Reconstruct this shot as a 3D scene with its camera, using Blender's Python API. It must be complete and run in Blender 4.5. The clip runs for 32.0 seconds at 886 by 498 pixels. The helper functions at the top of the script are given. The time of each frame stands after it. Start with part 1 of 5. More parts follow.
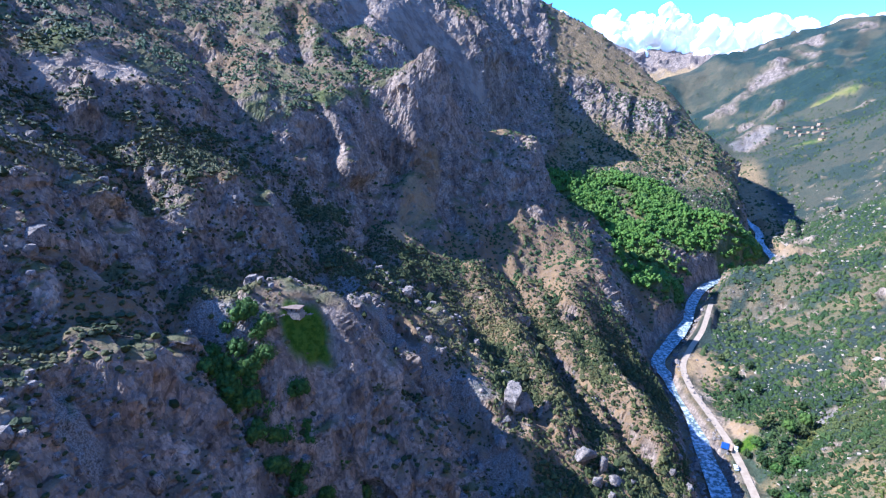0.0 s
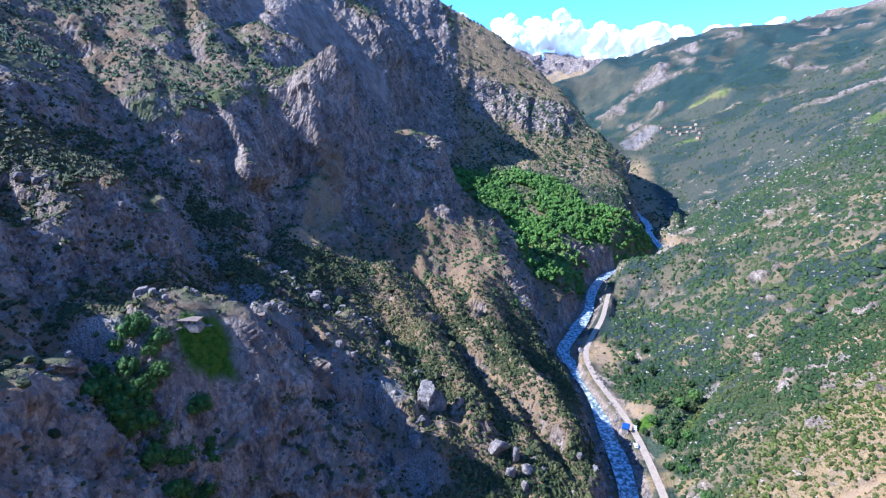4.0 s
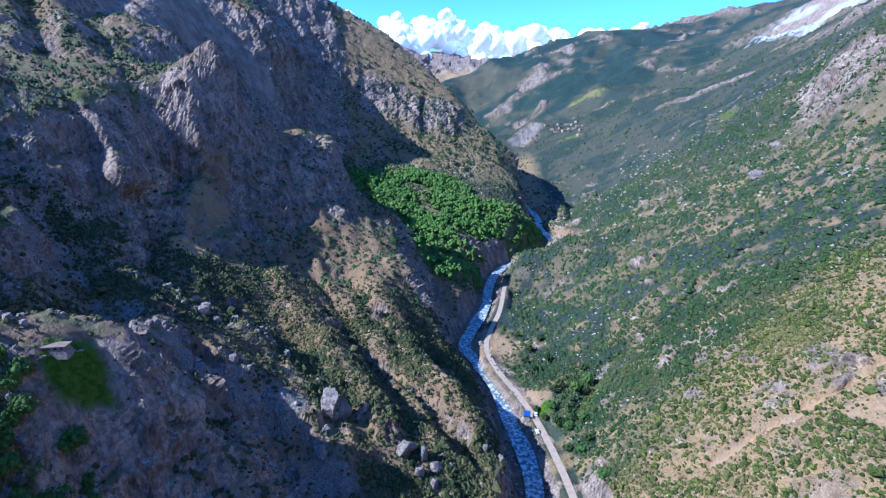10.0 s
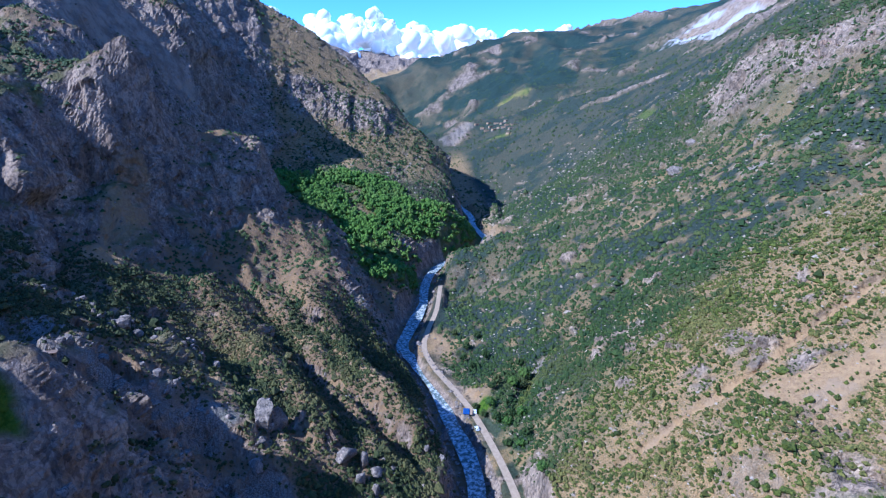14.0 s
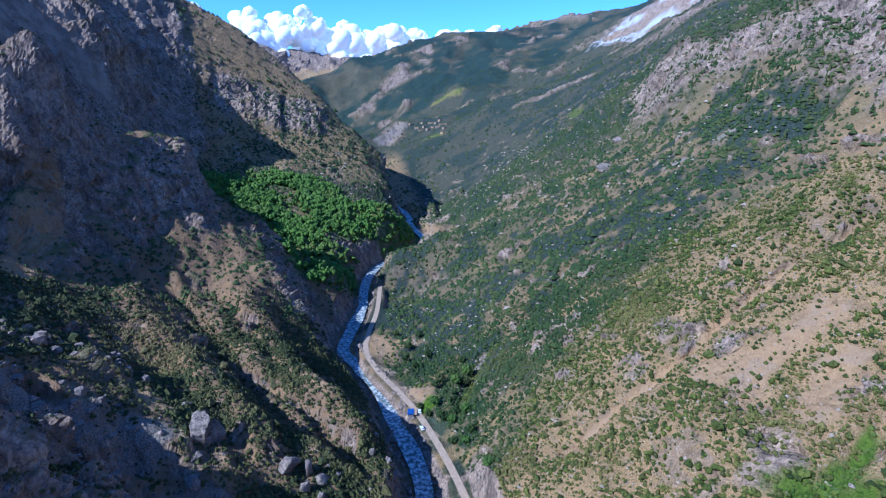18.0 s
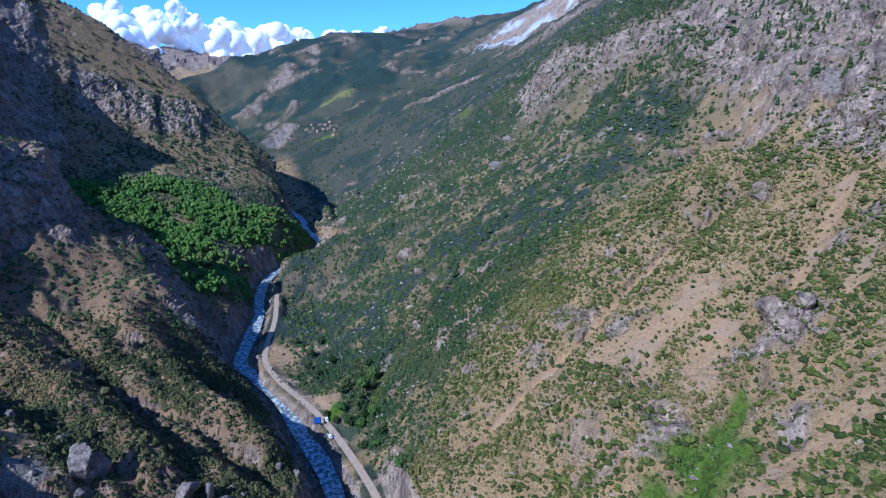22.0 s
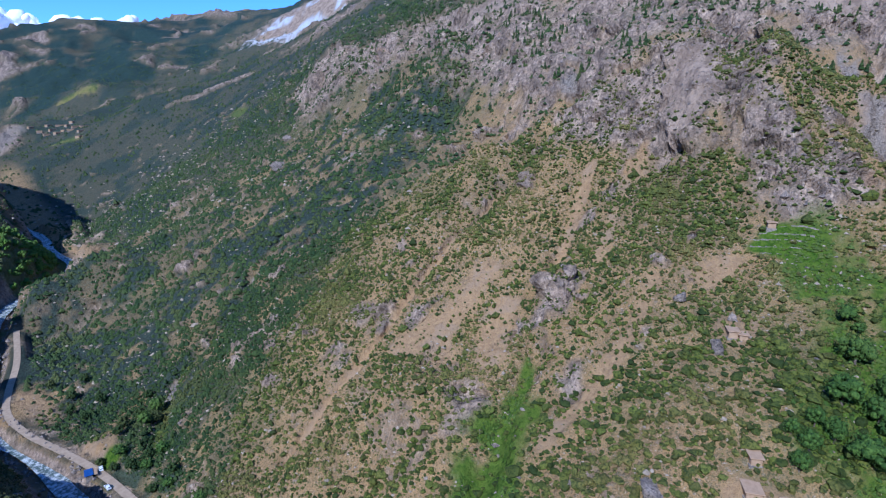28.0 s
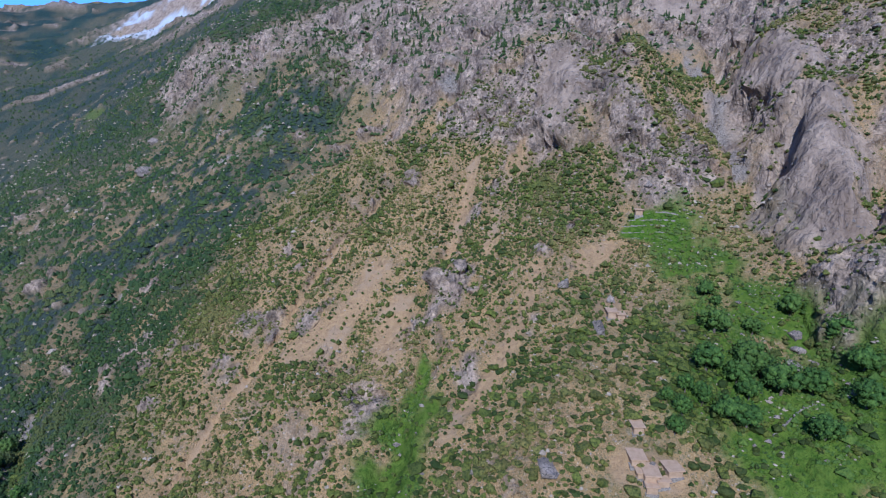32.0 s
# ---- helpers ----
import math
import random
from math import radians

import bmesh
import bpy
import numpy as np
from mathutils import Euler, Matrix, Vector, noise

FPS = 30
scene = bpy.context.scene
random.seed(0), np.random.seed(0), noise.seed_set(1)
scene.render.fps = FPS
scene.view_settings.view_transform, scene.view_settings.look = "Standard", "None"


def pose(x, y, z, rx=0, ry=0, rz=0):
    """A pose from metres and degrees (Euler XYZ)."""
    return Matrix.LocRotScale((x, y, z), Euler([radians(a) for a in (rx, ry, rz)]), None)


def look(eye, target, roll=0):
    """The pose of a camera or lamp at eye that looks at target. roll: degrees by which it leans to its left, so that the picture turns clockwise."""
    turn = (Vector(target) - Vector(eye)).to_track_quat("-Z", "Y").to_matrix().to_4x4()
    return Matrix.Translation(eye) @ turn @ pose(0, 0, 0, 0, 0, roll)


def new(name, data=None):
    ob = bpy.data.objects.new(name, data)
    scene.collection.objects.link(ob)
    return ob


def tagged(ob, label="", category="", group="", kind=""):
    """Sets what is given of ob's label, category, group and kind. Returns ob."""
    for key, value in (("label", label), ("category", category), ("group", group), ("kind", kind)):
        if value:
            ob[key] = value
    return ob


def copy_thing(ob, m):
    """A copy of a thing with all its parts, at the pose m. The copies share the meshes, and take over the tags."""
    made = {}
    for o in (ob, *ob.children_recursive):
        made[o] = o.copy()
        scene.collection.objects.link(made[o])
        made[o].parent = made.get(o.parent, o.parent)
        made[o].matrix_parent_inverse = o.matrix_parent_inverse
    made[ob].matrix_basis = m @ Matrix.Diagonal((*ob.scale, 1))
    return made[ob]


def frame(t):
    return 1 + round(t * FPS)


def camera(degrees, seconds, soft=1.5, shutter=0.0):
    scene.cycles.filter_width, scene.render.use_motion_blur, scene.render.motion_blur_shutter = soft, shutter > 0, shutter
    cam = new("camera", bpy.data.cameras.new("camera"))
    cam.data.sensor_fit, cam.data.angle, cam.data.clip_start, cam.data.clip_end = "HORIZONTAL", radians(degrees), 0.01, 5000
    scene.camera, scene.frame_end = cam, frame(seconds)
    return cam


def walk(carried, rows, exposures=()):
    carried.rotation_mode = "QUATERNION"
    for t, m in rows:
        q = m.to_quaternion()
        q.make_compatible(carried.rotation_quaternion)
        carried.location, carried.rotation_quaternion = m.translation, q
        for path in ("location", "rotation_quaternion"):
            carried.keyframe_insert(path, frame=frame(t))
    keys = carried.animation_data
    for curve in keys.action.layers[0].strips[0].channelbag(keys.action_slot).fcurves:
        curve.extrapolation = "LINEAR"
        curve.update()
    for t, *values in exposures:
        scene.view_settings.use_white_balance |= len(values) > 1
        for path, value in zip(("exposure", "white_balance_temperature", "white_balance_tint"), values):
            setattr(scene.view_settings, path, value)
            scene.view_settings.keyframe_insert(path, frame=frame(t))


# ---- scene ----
cam = camera(76.70, 32.0, soft=1.25)
# seconds, eye x y z, heading clockwise from +y, tilt, lean
FLIGHT = [
    (0, 0, -0, 172, -1.65, -14.27, -0.17), (0.5, 0.12, 0.09, 172.03, -0.59, -14.27, -0.12), (1, 0.25, 0.18, 172.05, 0.62, -14.26, -0.12), (1.5, 0.38, 0.27, 172.06, 2.01, -14.27, -0.08),
    (2, 0.5, 0.36, 172.04, 3.44, -14.26, -0.06), (2.5, 0.6, 0.45, 172.02, 4.83, -14.26, -0.05), (3, 0.69, 0.54, 172, 5.95, -14.25, 0.02), (3.5, 0.77, 0.65, 172.01, 6.9, -14.25, 0.07),
    (5.5, 1.03, 1.14, 172.1, 10.54, -14.28, 0.1), (6, 1.07, 1.29, 172.12, 11.35, -14.28, 0.13), (6.5, 1.08, 1.48, 172.15, 12.2, -14.31, 0.1), (7, 1.08, 1.69, 172.18, 13.04, -14.33, 0.12),
    (7.5, 1.05, 1.93, 172.21, 13.97, -14.35, 0.06), (8, 1.02, 2.18, 172.25, 14.98, -14.35, 0.06), (8.5, 0.97, 2.42, 172.31, 15.95, -14.36, 0.05), (9, 0.92, 2.61, 172.36, 16.92, -14.38, 0.04),
    (9.5, 0.89, 2.77, 172.4, 17.81, -14.39, 0.03), (10, 0.87, 2.88, 172.42, 18.65, -14.41, 0.06), (10.5, 0.88, 3.01, 172.43, 19.53, -14.41, 0.1), (11, 0.95, 3.21, 172.45, 20.47, -14.43, 0.08),
    (11.5, 1.08, 3.49, 172.5, 21.48, -14.43, 0.11), (12, 1.19, 3.78, 172.57, 22.35, -14.43, 0.09), (12.5, 1.27, 4.03, 172.62, 23.07, -14.45, 0.09), (13, 1.31, 4.21, 172.63, 23.84, -14.44, 0.09),
    (13.5, 1.32, 4.36, 172.61, 24.76, -14.46, 0.09), (14, 1.33, 4.52, 172.59, 25.54, -14.46, 0.08), (14.5, 1.32, 4.68, 172.57, 26.38, -14.48, 0.06), (16.5, 1.21, 5.32, 172.54, 29.24, -14.49, 0.05),
    (17, 1.14, 5.44, 172.49, 30.11, -14.49, 0.03), (17.5, 1.03, 5.56, 172.4, 31.14, -14.49, -0), (18, 0.89, 5.7, 172.27, 32.11, -14.48, -0.02), (18.5, 0.73, 5.9, 172.11, 33.21, -14.46, -0.03),
    (19, 0.55, 6.14, 171.94, 34.23, -14.45, -0.05), (19.5, 0.37, 6.38, 171.77, 35.32, -14.43, -0.08), (20, 0.21, 6.63, 171.64, 36.58, -14.41, -0.13), (20.5, 0.08, 6.91, 171.56, 38.34, -14.4, -0.13),
    (21, -0.01, 7.19, 171.49, 40.07, -14.39, -0.09), (21.5, -0.04, 7.46, 171.39, 41.65, -14.39, -0.08), (22, -0.04, 7.73, 171.24, 42.94, -14.36, -0.08), (22.5, 0.01, 7.98, 171.01, 44.33, -14.35, -0.07),
    (23, 0.1, 8.21, 170.72, 45.86, -14.32, -0.07), (23.5, 0.25, 8.49, 170.42, 47.81, -14.29, -0.01), (24, 0.42, 8.8, 170.13, 50.04, -14.28, -0), (24.5, 0.59, 9.16, 169.91, 52.47, -14.25, -0.01),
    (25, 0.75, 9.54, 169.78, 54.88, -14.23, 0.01), (25.5, 0.91, 9.86, 169.73, 56.96, -14.23, 0.07), (26, 1.05, 10.13, 169.72, 59.11, -14.23, 0.12), (26.5, 1.17, 10.35, 169.73, 60.86, -14.25, 0.15),
    (28.5, 1.58, 10.97, 169.67, 66.06, -14.32, 0.25), (29, 1.72, 11.14, 169.55, 67.38, -14.3, 0.25), (29.5, 1.86, 11.28, 169.33, 68.75, -14.27, 0.28), (30, 1.99, 11.39, 169.06, 70.32, -14.21, 0.27),
    (30.5, 2.12, 11.49, 168.77, 71.94, -14.2, 0.17), (31, 2.26, 11.6, 168.49, 73.53, -14.18, 0.15), (31.5, 2.42, 11.69, 168.24, 75.04, -14.15, 0.12), (32, 2.58, 11.79, 167.98, 76.46, -14.12, 0.12),
]
walk(cam, [(t, pose(x, y, z, 90 + tilt, 0, -heading) @ pose(0, 0, 0, 0, 0, lean)) for t, x, y, z, heading, tilt, lean in FLIGHT],
     exposures=[(0, 1.40, 4820, 15), (6, 1.13, 4650, 15), (13, 0.74, 4560, 15), (20, 0.35, 4600, 15), (26, 0.13, 4720, 15), (32, 0.08, 4790, 14)])

# ---- light ----
SUN_AZ, SUN_EL = -90.0, 39.5     # degrees clockwise from +y, and above the horizon
world = bpy.data.worlds.new("sky")
scene.world = world
world.use_nodes = True
wn = world.node_tree.nodes
sky = wn.new("ShaderNodeTexSky")
sky.sky_type, sky.sun_disc = "NISHITA", False
sky.sun_elevation, sky.sun_rotation = radians(SUN_EL), radians(SUN_AZ)
sky.altitude, sky.air_density, sky.dust_density, sky.ozone_density = 2400, 1.0, 0.05, 4.0
wn["Background"].inputs["Strength"].default_value = 0.15
tint = wn.new("ShaderNodeMix")          # a clear, deep blue mountain sky
tint.data_type, tint.blend_type = "RGBA", "MULTIPLY"
tint.inputs[0].default_value, tint.inputs[7].default_value = 1.0, (0.72, 0.96, 1.27, 1)
world.node_tree.links.new(sky.outputs[0], tint.inputs[6])
world.node_tree.links.new(tint.outputs[2], wn["Background"].inputs["Color"])
sun = new("sun", bpy.data.lights.new("sun", "SUN"))
sun.data.energy, sun.data.angle, sun.data.color = 4.8, radians(0.55), (1.0, 0.95, 0.87)
_a, _e = radians(SUN_AZ), radians(SUN_EL)
sun_dir = Vector((math.sin(_a) * math.cos(_e), math.cos(_a) * math.cos(_e), math.sin(_e)))
sun.matrix_world = look(sun_dir * 900 + Vector((0, 0, 172)), (0, 0, 172))

# ---- noise on arrays ----
def _hash(ix, iy, iz, seed):
    h = (ix * 374761393 + iy * 668265263 + iz * 2147483647 + seed * 1274126177) & 0xFFFFFFFF
    h = ((h ^ (h >> 13)) * 1274126177) & 0xFFFFFFFF
    return ((h ^ (h >> 16)) & 0xFFFF) / 32767.5 - 1.0


def vnoise(x, y, z=None, seed=0):
    """Smooth value noise in about -1 to 1 on arrays."""
    fx, fy = np.floor(x), np.floor(y)
    ix, iy = fx.astype(np.int64), fy.astype(np.int64)
    u, v = x - fx, y - fy
    u, v = u * u * u * (u * (u * 6 - 15) + 10), v * v * v * (v * (v * 6 - 15) + 10)
    def plane(iz):
        a, b = _hash(ix, iy, iz, seed), _hash(ix + 1, iy, iz, seed)
        c, d = _hash(ix, iy + 1, iz, seed), _hash(ix + 1, iy + 1, iz, seed)
        return (a + (b - a) * u) * (1 - v) + (c + (d - c) * u) * v
    if z is None:
        return plane(0)
    fz = np.floor(z)
    iz = fz.astype(np.int64)
    w = z - fz
    w = w * w * (3 - 2 * w)
    return plane(iz) * (1 - w) + plane(iz + 1) * w


def fbm(x, y, z=None, octaves=4, seed=0, gain=0.5):
    s, a, t = 0.0, 1.0, 0.0
    for k in range(octaves):
        s = s + a * vnoise(x, y, z, seed + k * 17)
        t += a
        x, y, z, a = x * 2.03 + 5.1, y * 2.03 + 1.7, None if z is None else z * 2.03 + 3.3, a * gain
    return s / t


def ridged(x, y, z=None, octaves=4, seed=0):
    s, a, t = 0.0, 1.0, 0.0
    for k in range(octaves):
        s = s + a * (1 - 2 * np.abs(vnoise(x, y, z, seed + k * 13)))
        t += a
        x, y, z, a = x * 2.07 + 3.1, y * 2.07 + 7.7, None if z is None else z * 2.07 + 1.3, a * 0.5
    return s / t


def worley(x, y, z, seed=0):
    """For points of space: a random value for the nearest cell, and how near the border to the next cell is."""
    fx, fy, fz = np.floor(x - 0.5), np.floor(y - 0.5), np.floor(z - 0.5)
    d1, d2, val = np.full(x.shape, 9.0), np.full(x.shape, 9.0), np.zeros(x.shape)
    for k in range(8):
        ix, iy, iz = (fx + (k & 1)).astype(np.int64), (fy + (k >> 1 & 1)).astype(np.int64), (fz + (k >> 2)).astype(np.int64)
        dx = ix + 0.5 + 0.4 * _hash(ix, iy, iz, seed) - x
        dy = iy + 0.5 + 0.4 * _hash(ix, iy, iz, seed + 1) - y
        dz = iz + 0.5 + 0.4 * _hash(ix, iy, iz, seed + 2) - z
        d = dx * dx + dy * dy + dz * dz
        near = d < d1
        d2 = np.where(near, d1, np.minimum(d2, d))
        val = np.where(near, _hash(ix, iy, iz, seed + 3), val)
        d1 = np.where(near, d, d1)
    return val, np.sqrt(d2) - np.sqrt(d1)


def facets(x, y, z, seed=0):
    """Broken rock: every block of space has a flat face of its own, set proud or back and tilted by chance."""
    fx, fy, fz = np.floor(x - 0.5), np.floor(y - 0.5), np.floor(z - 0.5)
    total, out = np.full(x.shape, 1e-9), np.zeros(x.shape)
    for k in range(8):
        ix, iy, iz = (fx + (k & 1)).astype(np.int64), (fy + (k >> 1 & 1)).astype(np.int64), (fz + (k >> 2)).astype(np.int64)
        h = [_hash(ix, iy, iz, seed + s) for s in range(7)]
        dx, dy, dz = ix + 0.5 + 0.42 * h[0] - x, iy + 0.5 + 0.42 * h[1] - y, iz + 0.5 + 0.42 * h[2] - z
        w = np.exp(-26 * (dx * dx + dy * dy + dz * dz))
        out += w * (0.55 * h[3] + 0.9 * (h[4] * dx + h[5] * dy + 0.6 * h[6] * dz))
        total += w
    return out / total


def blocks_of_stone(x, y, z):
    """Relief of jointed rock: tall leaning blocks at four sizes."""
    wx = x + 0.30 * z + 5 * vnoise(x / 22, y / 22, z / 22, 41)
    wy = y - 0.18 * z + 5 * vnoise(x / 22, y / 22, z / 22, 42)
    out = 0.0
    for size, tall, amp, seed in ((40.0, 1.9, 7.5, 51), (16.0, 2.1, 4.2, 61), (6.5, 1.7, 2.2, 71), (2.8, 1.3, 0.8, 81)):
        out = out + amp * facets(wx / size, wy / size, z / size / tall, seed)
    return out


def smooth(a, b, x):
    t = np.clip((x - a) / (b - a), 0, 1)
    return t * t * (3 - 2 * t)


# ---- plan: feature lines of the valley, metres ----
RIVER = [
    (112.8, 202.1, 0), (124.3, 247.7, 0.5), (133.8, 290.5, 1), (135.4, 330.9, 2), (136.3, 354.6, 2.5), (155.6, 385.4, 3),
    (183, 426.4, 4), (211.1, 480.6, 5), (238.7, 517.9, 6), (269.3, 536.7, 7),
]
ROAD = [
    (124, 187.1, 4), (136.6, 243.4, 5), (140.1, 279.7, 5), (141.3, 311.2, 5.5), (147.5, 341.2, 6), (162, 367.1, 6.5),
    (184.5, 400.5, 7.5), (214.7, 455.9, 9), (376.9, 630.3, 16), (384.5, 674.1, 18),
]
LEFT_SLOPE = [
    (-84, 87, 102), (-70, 116, 79), (-39, 158, 47), (41, 183, 29), (88, 195, 21), (-97, 105, 112),
    (-113, 126, 117), (-113, 145, 117), (-87, 139, 104), (-66, 140, 83), (-57, 176, 108), (-43, 179, 94),
    (-40, 221, 94), (24, 211, 47), (-12, 184, 56), (84, 255, 33), (92, 220, 25), (12, 290, 47),
    (-33, 278, 83), (-34, 180, 76), (62, 304, 42),
]
LEFT_CLIFF = [
    (7, 400, 75), (-33, 344, 85), (57, 391, 57), (93, 376, 66), (-93, 243, 129), (-108, 214, 126),
    (-94, 228, 118), (-124, 179, 137), (-84, 241, 113), (-100, 204, 111), (-85, 214, 103), (-115, 177, 124),
    (-126, 158, 131), (-140, 181, 152), (-132, 230, 146), (-188, 233, 180), (-62, 370, 102), (-77, 296, 109),
    (-57, 422, 130), (-94, 366, 132), (-15, 441, 124), (-30, 409, 107), (-6, 458, 167), (-70, 405, 148),
]
SPUR_CREST = [
    (-15, 459, 205), (-41, 444, 175), (-71, 414, 166), (-97, 386, 165), (-121, 365, 161), (12, 479, 151),
    (37, 490, 149), (64, 495, 138), (78, 479, 104), (117, 462, 76), (137, 443, 42), (138, 405, 18),
    (127, 344, 13),
]
UPPER_LEFT = [
    (-203, 290, 197), (-208, 339, 212), (-172, 322, 190), (-244, 312, 226), (-175, 435, 204), (-209, 514, 247),
    (-154, 513, 242), (-106, 427, 187), (-92, 490, 212), (-93, 588, 247), (-71, 649, 272), (-139, 427, 195),
    (-228, 463, 235), (-51, 555, 223),
]
SECOND_MOUNTAIN = [
    (-10, 695, 246), (36, 712, 246), (23, 679, 197), (45, 699, 165), (80, 794, 214), (93, 913, 324),
    (153, 938, 308), (216, 939, 285), (264, 910, 241), (317, 853, 180), (348, 796, 127), (369, 749, 86),
    (364, 668, 54), (141, 777, 164), (211, 750, 129), (267, 690, 85), (313, 650, 58), (149, 845, 234),
    (172, 701, 104), (108, 688, 105), (228, 829, 195),
]
FOREST_FOOT = [
    (113, 635, 91), (189, 659, 95), (229, 639, 79), (314, 541, 38), (247, 499, 27), (217, 543, 37),
    (166, 565, 55), (150, 499, 31), (190, 466, 21), (194, 542, 43), (284, 561, 51), (165, 411, 16),
]
RIGHT_NEAR = [
    (126, 180, 17), (149, 175, 30), (146, 126, 43), (160, 107, 56), (166, 85, 65), (168, 222, 24),
    (170, 264, 10), (178, 174, 46), (179, 134, 62), (192, 112, 75), (150, 262, 12), (184, 340, 6),
    (190, 276, 15), (219, 294, 31), (208, 227, 47), (228, 192, 70), (230, 151, 84), (229, 435, -0),
    (280, 472, 16), (279, 379, 46), (285, 290, 72), (286, 226, 91), (281, 167, 108), (350, 541, 31),
    (360, 446, 66), (237, 458, 33), (257, 455, 41), (278, 460, 46),
]
RIGHT_MID = [
    (385, 631, 23), (451, 645, 53), (411, 479, 84), (407, 368, 117), (350, 255, 115), (348, 194, 133),
    (324, 137, 140), (643, 863, 95), (576, 600, 137), (567, 458, 169), (484, 327, 162), (604, 452, 228),
    (586, 371, 245), (463, 252, 196), (745, 482, 295), (493, 220, 225), (417, 197, 167), (380, 136, 168),
    (851, 826, 211), (1135, 1462, 182), (1046, 854, 298),
]
RIGHT_END = [
    (140, 45, 59), (166, 68, 63), (191, 99, 71), (158, 107, 51), (152, 151, 36), (136, 11, 72),
    (141, -11, 76), (191, -1, 101), (220, 26, 107), (293, 35, 143), (258, 69, 114), (236, -7, 121),
    (228, -27, 120), (190, -31, 102), (165, -47, 90), (146, -57, 85), (180, -65, 101), (201, -58, 112),
    (301, 20, 166), (359, 30, 210), (309, -20, 185), (254, -24, 143), (395, 92, 202), (355, 105, 165),
    (329, 138, 131),
]
RAVINE = [
    (262, -59, 138), (305, -54, 157), (361, -61, 184), (410, -56, 214), (241, -74, 150), (259, -84, 164),
    (217, -78, 136), (227, -65, 128), (235, -95, 140), (303, -76, 183), (293, -99, 189), (298, -112, 201),
    (352, -77, 206), (196, -72, 118), (177, -73, 114), (169, -70, 100), (139, -62, 82),
]
FAR_RIGHT = [
    (861, 1111, 185), (721, 1122, 105), (562, 1002, 47), (814, 1336, 109), (736, 1265, 89), (601, 1121, 69),
    (1113, 1728, 192), (1410, 1820, 291), (1674, 1853, 368), (1888, 1842, 470), (2207, 1841, 588), (2610, 1963, 670),
    (2745, 1768, 677), (779, 1517, 133), (617, 1237, 71), (1565, 1393, 370), (1542, 1095, 392),
]
FAR_CREST = [
    (872, 2560, 263), (1138, 2665, 392), (1378, 2655, 461), (1701, 2634, 524), (1962, 2636, 533), (2146, 2616, 554),
    (2629, 2840, 691), (2732, 2742, 685), (998, 2244, 162), (1151, 2336, 258), (1376, 2324, 336), (971, 2418, 209),
    (1183, 4126, 520), (1414, 4106, 514), (1689, 4055, 512), (1050, 4150, 634),
]
RIVER_UP = [
    (303, 552, 8.5), (340, 592, 10.5), (358, 655, 12.5), (386, 715, 14), (408, 800, 17),
]
BACK = [
    (-6, 545, 125), (-40, 520, 150), (30, 560, 105), (60, 565, 90), (20, 610, 118), (-30, 600, 165),
    (95, 545, 72),
]
BEYOND = [
    (452, 935, 22), (540, 1150, 32), (600, 1300, 38), (700, 1600, 48), (755, 1850, 58), (300, 1500, 330),
    (-100, 1600, 600), (780, 2100, 68), (790, 2350, 80), (860, 2900, 110), (1000, 3500, 150), (480, 1950, 330),
    (430, 2500, 420), (600, 3300, 480), (-600, 1300, 650), (-300, 1000, 520), (0, 1150, 470), (600, 4500, 400),
    (-1500, 2500, 800), (-3500, 2500, 800), (-400, 700, 420), (-500, 400, 380), (-700, 900, 560),
]
BEHIND = [
    (75, 130, -1), (30, 20, -3), (-10, -100, -5), (-50, -300, -10), (-80, -800, -20), (-80, -2500, -50),
    (-80, -4800, -80), (-140, 0, 140), (-180, -250, 170), (-450, -300, 400), (-1200, -400, 750), (-3500, -800, 900),
    (-1500, 900, 900), (200, -200, 150), (240, -60, 130), (450, -400, 360), (1200, -600, 800), (3500, -800, 1000),
    (-600, -2500, 350), (500, -2500, 350), (-3000, -3500, 900), (3000, -3500, 900), (900, 250, 440), (1000, -50, 560),
    (1300, 700, 520), (2200, 1200, 800), (3500, 2000, 900), (2200, 3400, 520), (4500, 500, 1000),
]
CONTROL = RIVER + ROAD + LEFT_SLOPE + LEFT_CLIFF + SPUR_CREST + UPPER_LEFT + SECOND_MOUNTAIN + FOREST_FOOT + RIGHT_NEAR + RIGHT_MID + RIGHT_END + RAVINE + FAR_RIGHT + FAR_CREST + RIVER_UP + BACK + BEYOND + BEHIND


_c = np.array(CONTROL, float)
_r = np.sqrt(((_c[:, None, :2] - _c[None, :, :2]) ** 2).sum(2) + 64.0)
_n = len(_c)
_m = np.zeros((_n + 3, _n + 3))
_m[:_n, :_n] = _r
_m[:_n, _n:] = np.c_[np.ones(_n), _c[:, :2]]
_m[_n:, :_n] = np.c_[np.ones(_n), _c[:, :2]].T
_w = np.linalg.solve(_m, np.r_[_c[:, 2], 0, 0, 0])


def base_height(x, y):
    """The large form of the land: a surface through the feature lines."""
    h = _w[_n] + _w[_n + 1] * x + _w[_n + 2] * y
    for k in range(_n):
        h = h + _w[k] * np.sqrt((x - _c[k, 0]) ** 2 + (y - _c[k, 1]) ** 2 + 64.0)
    return h


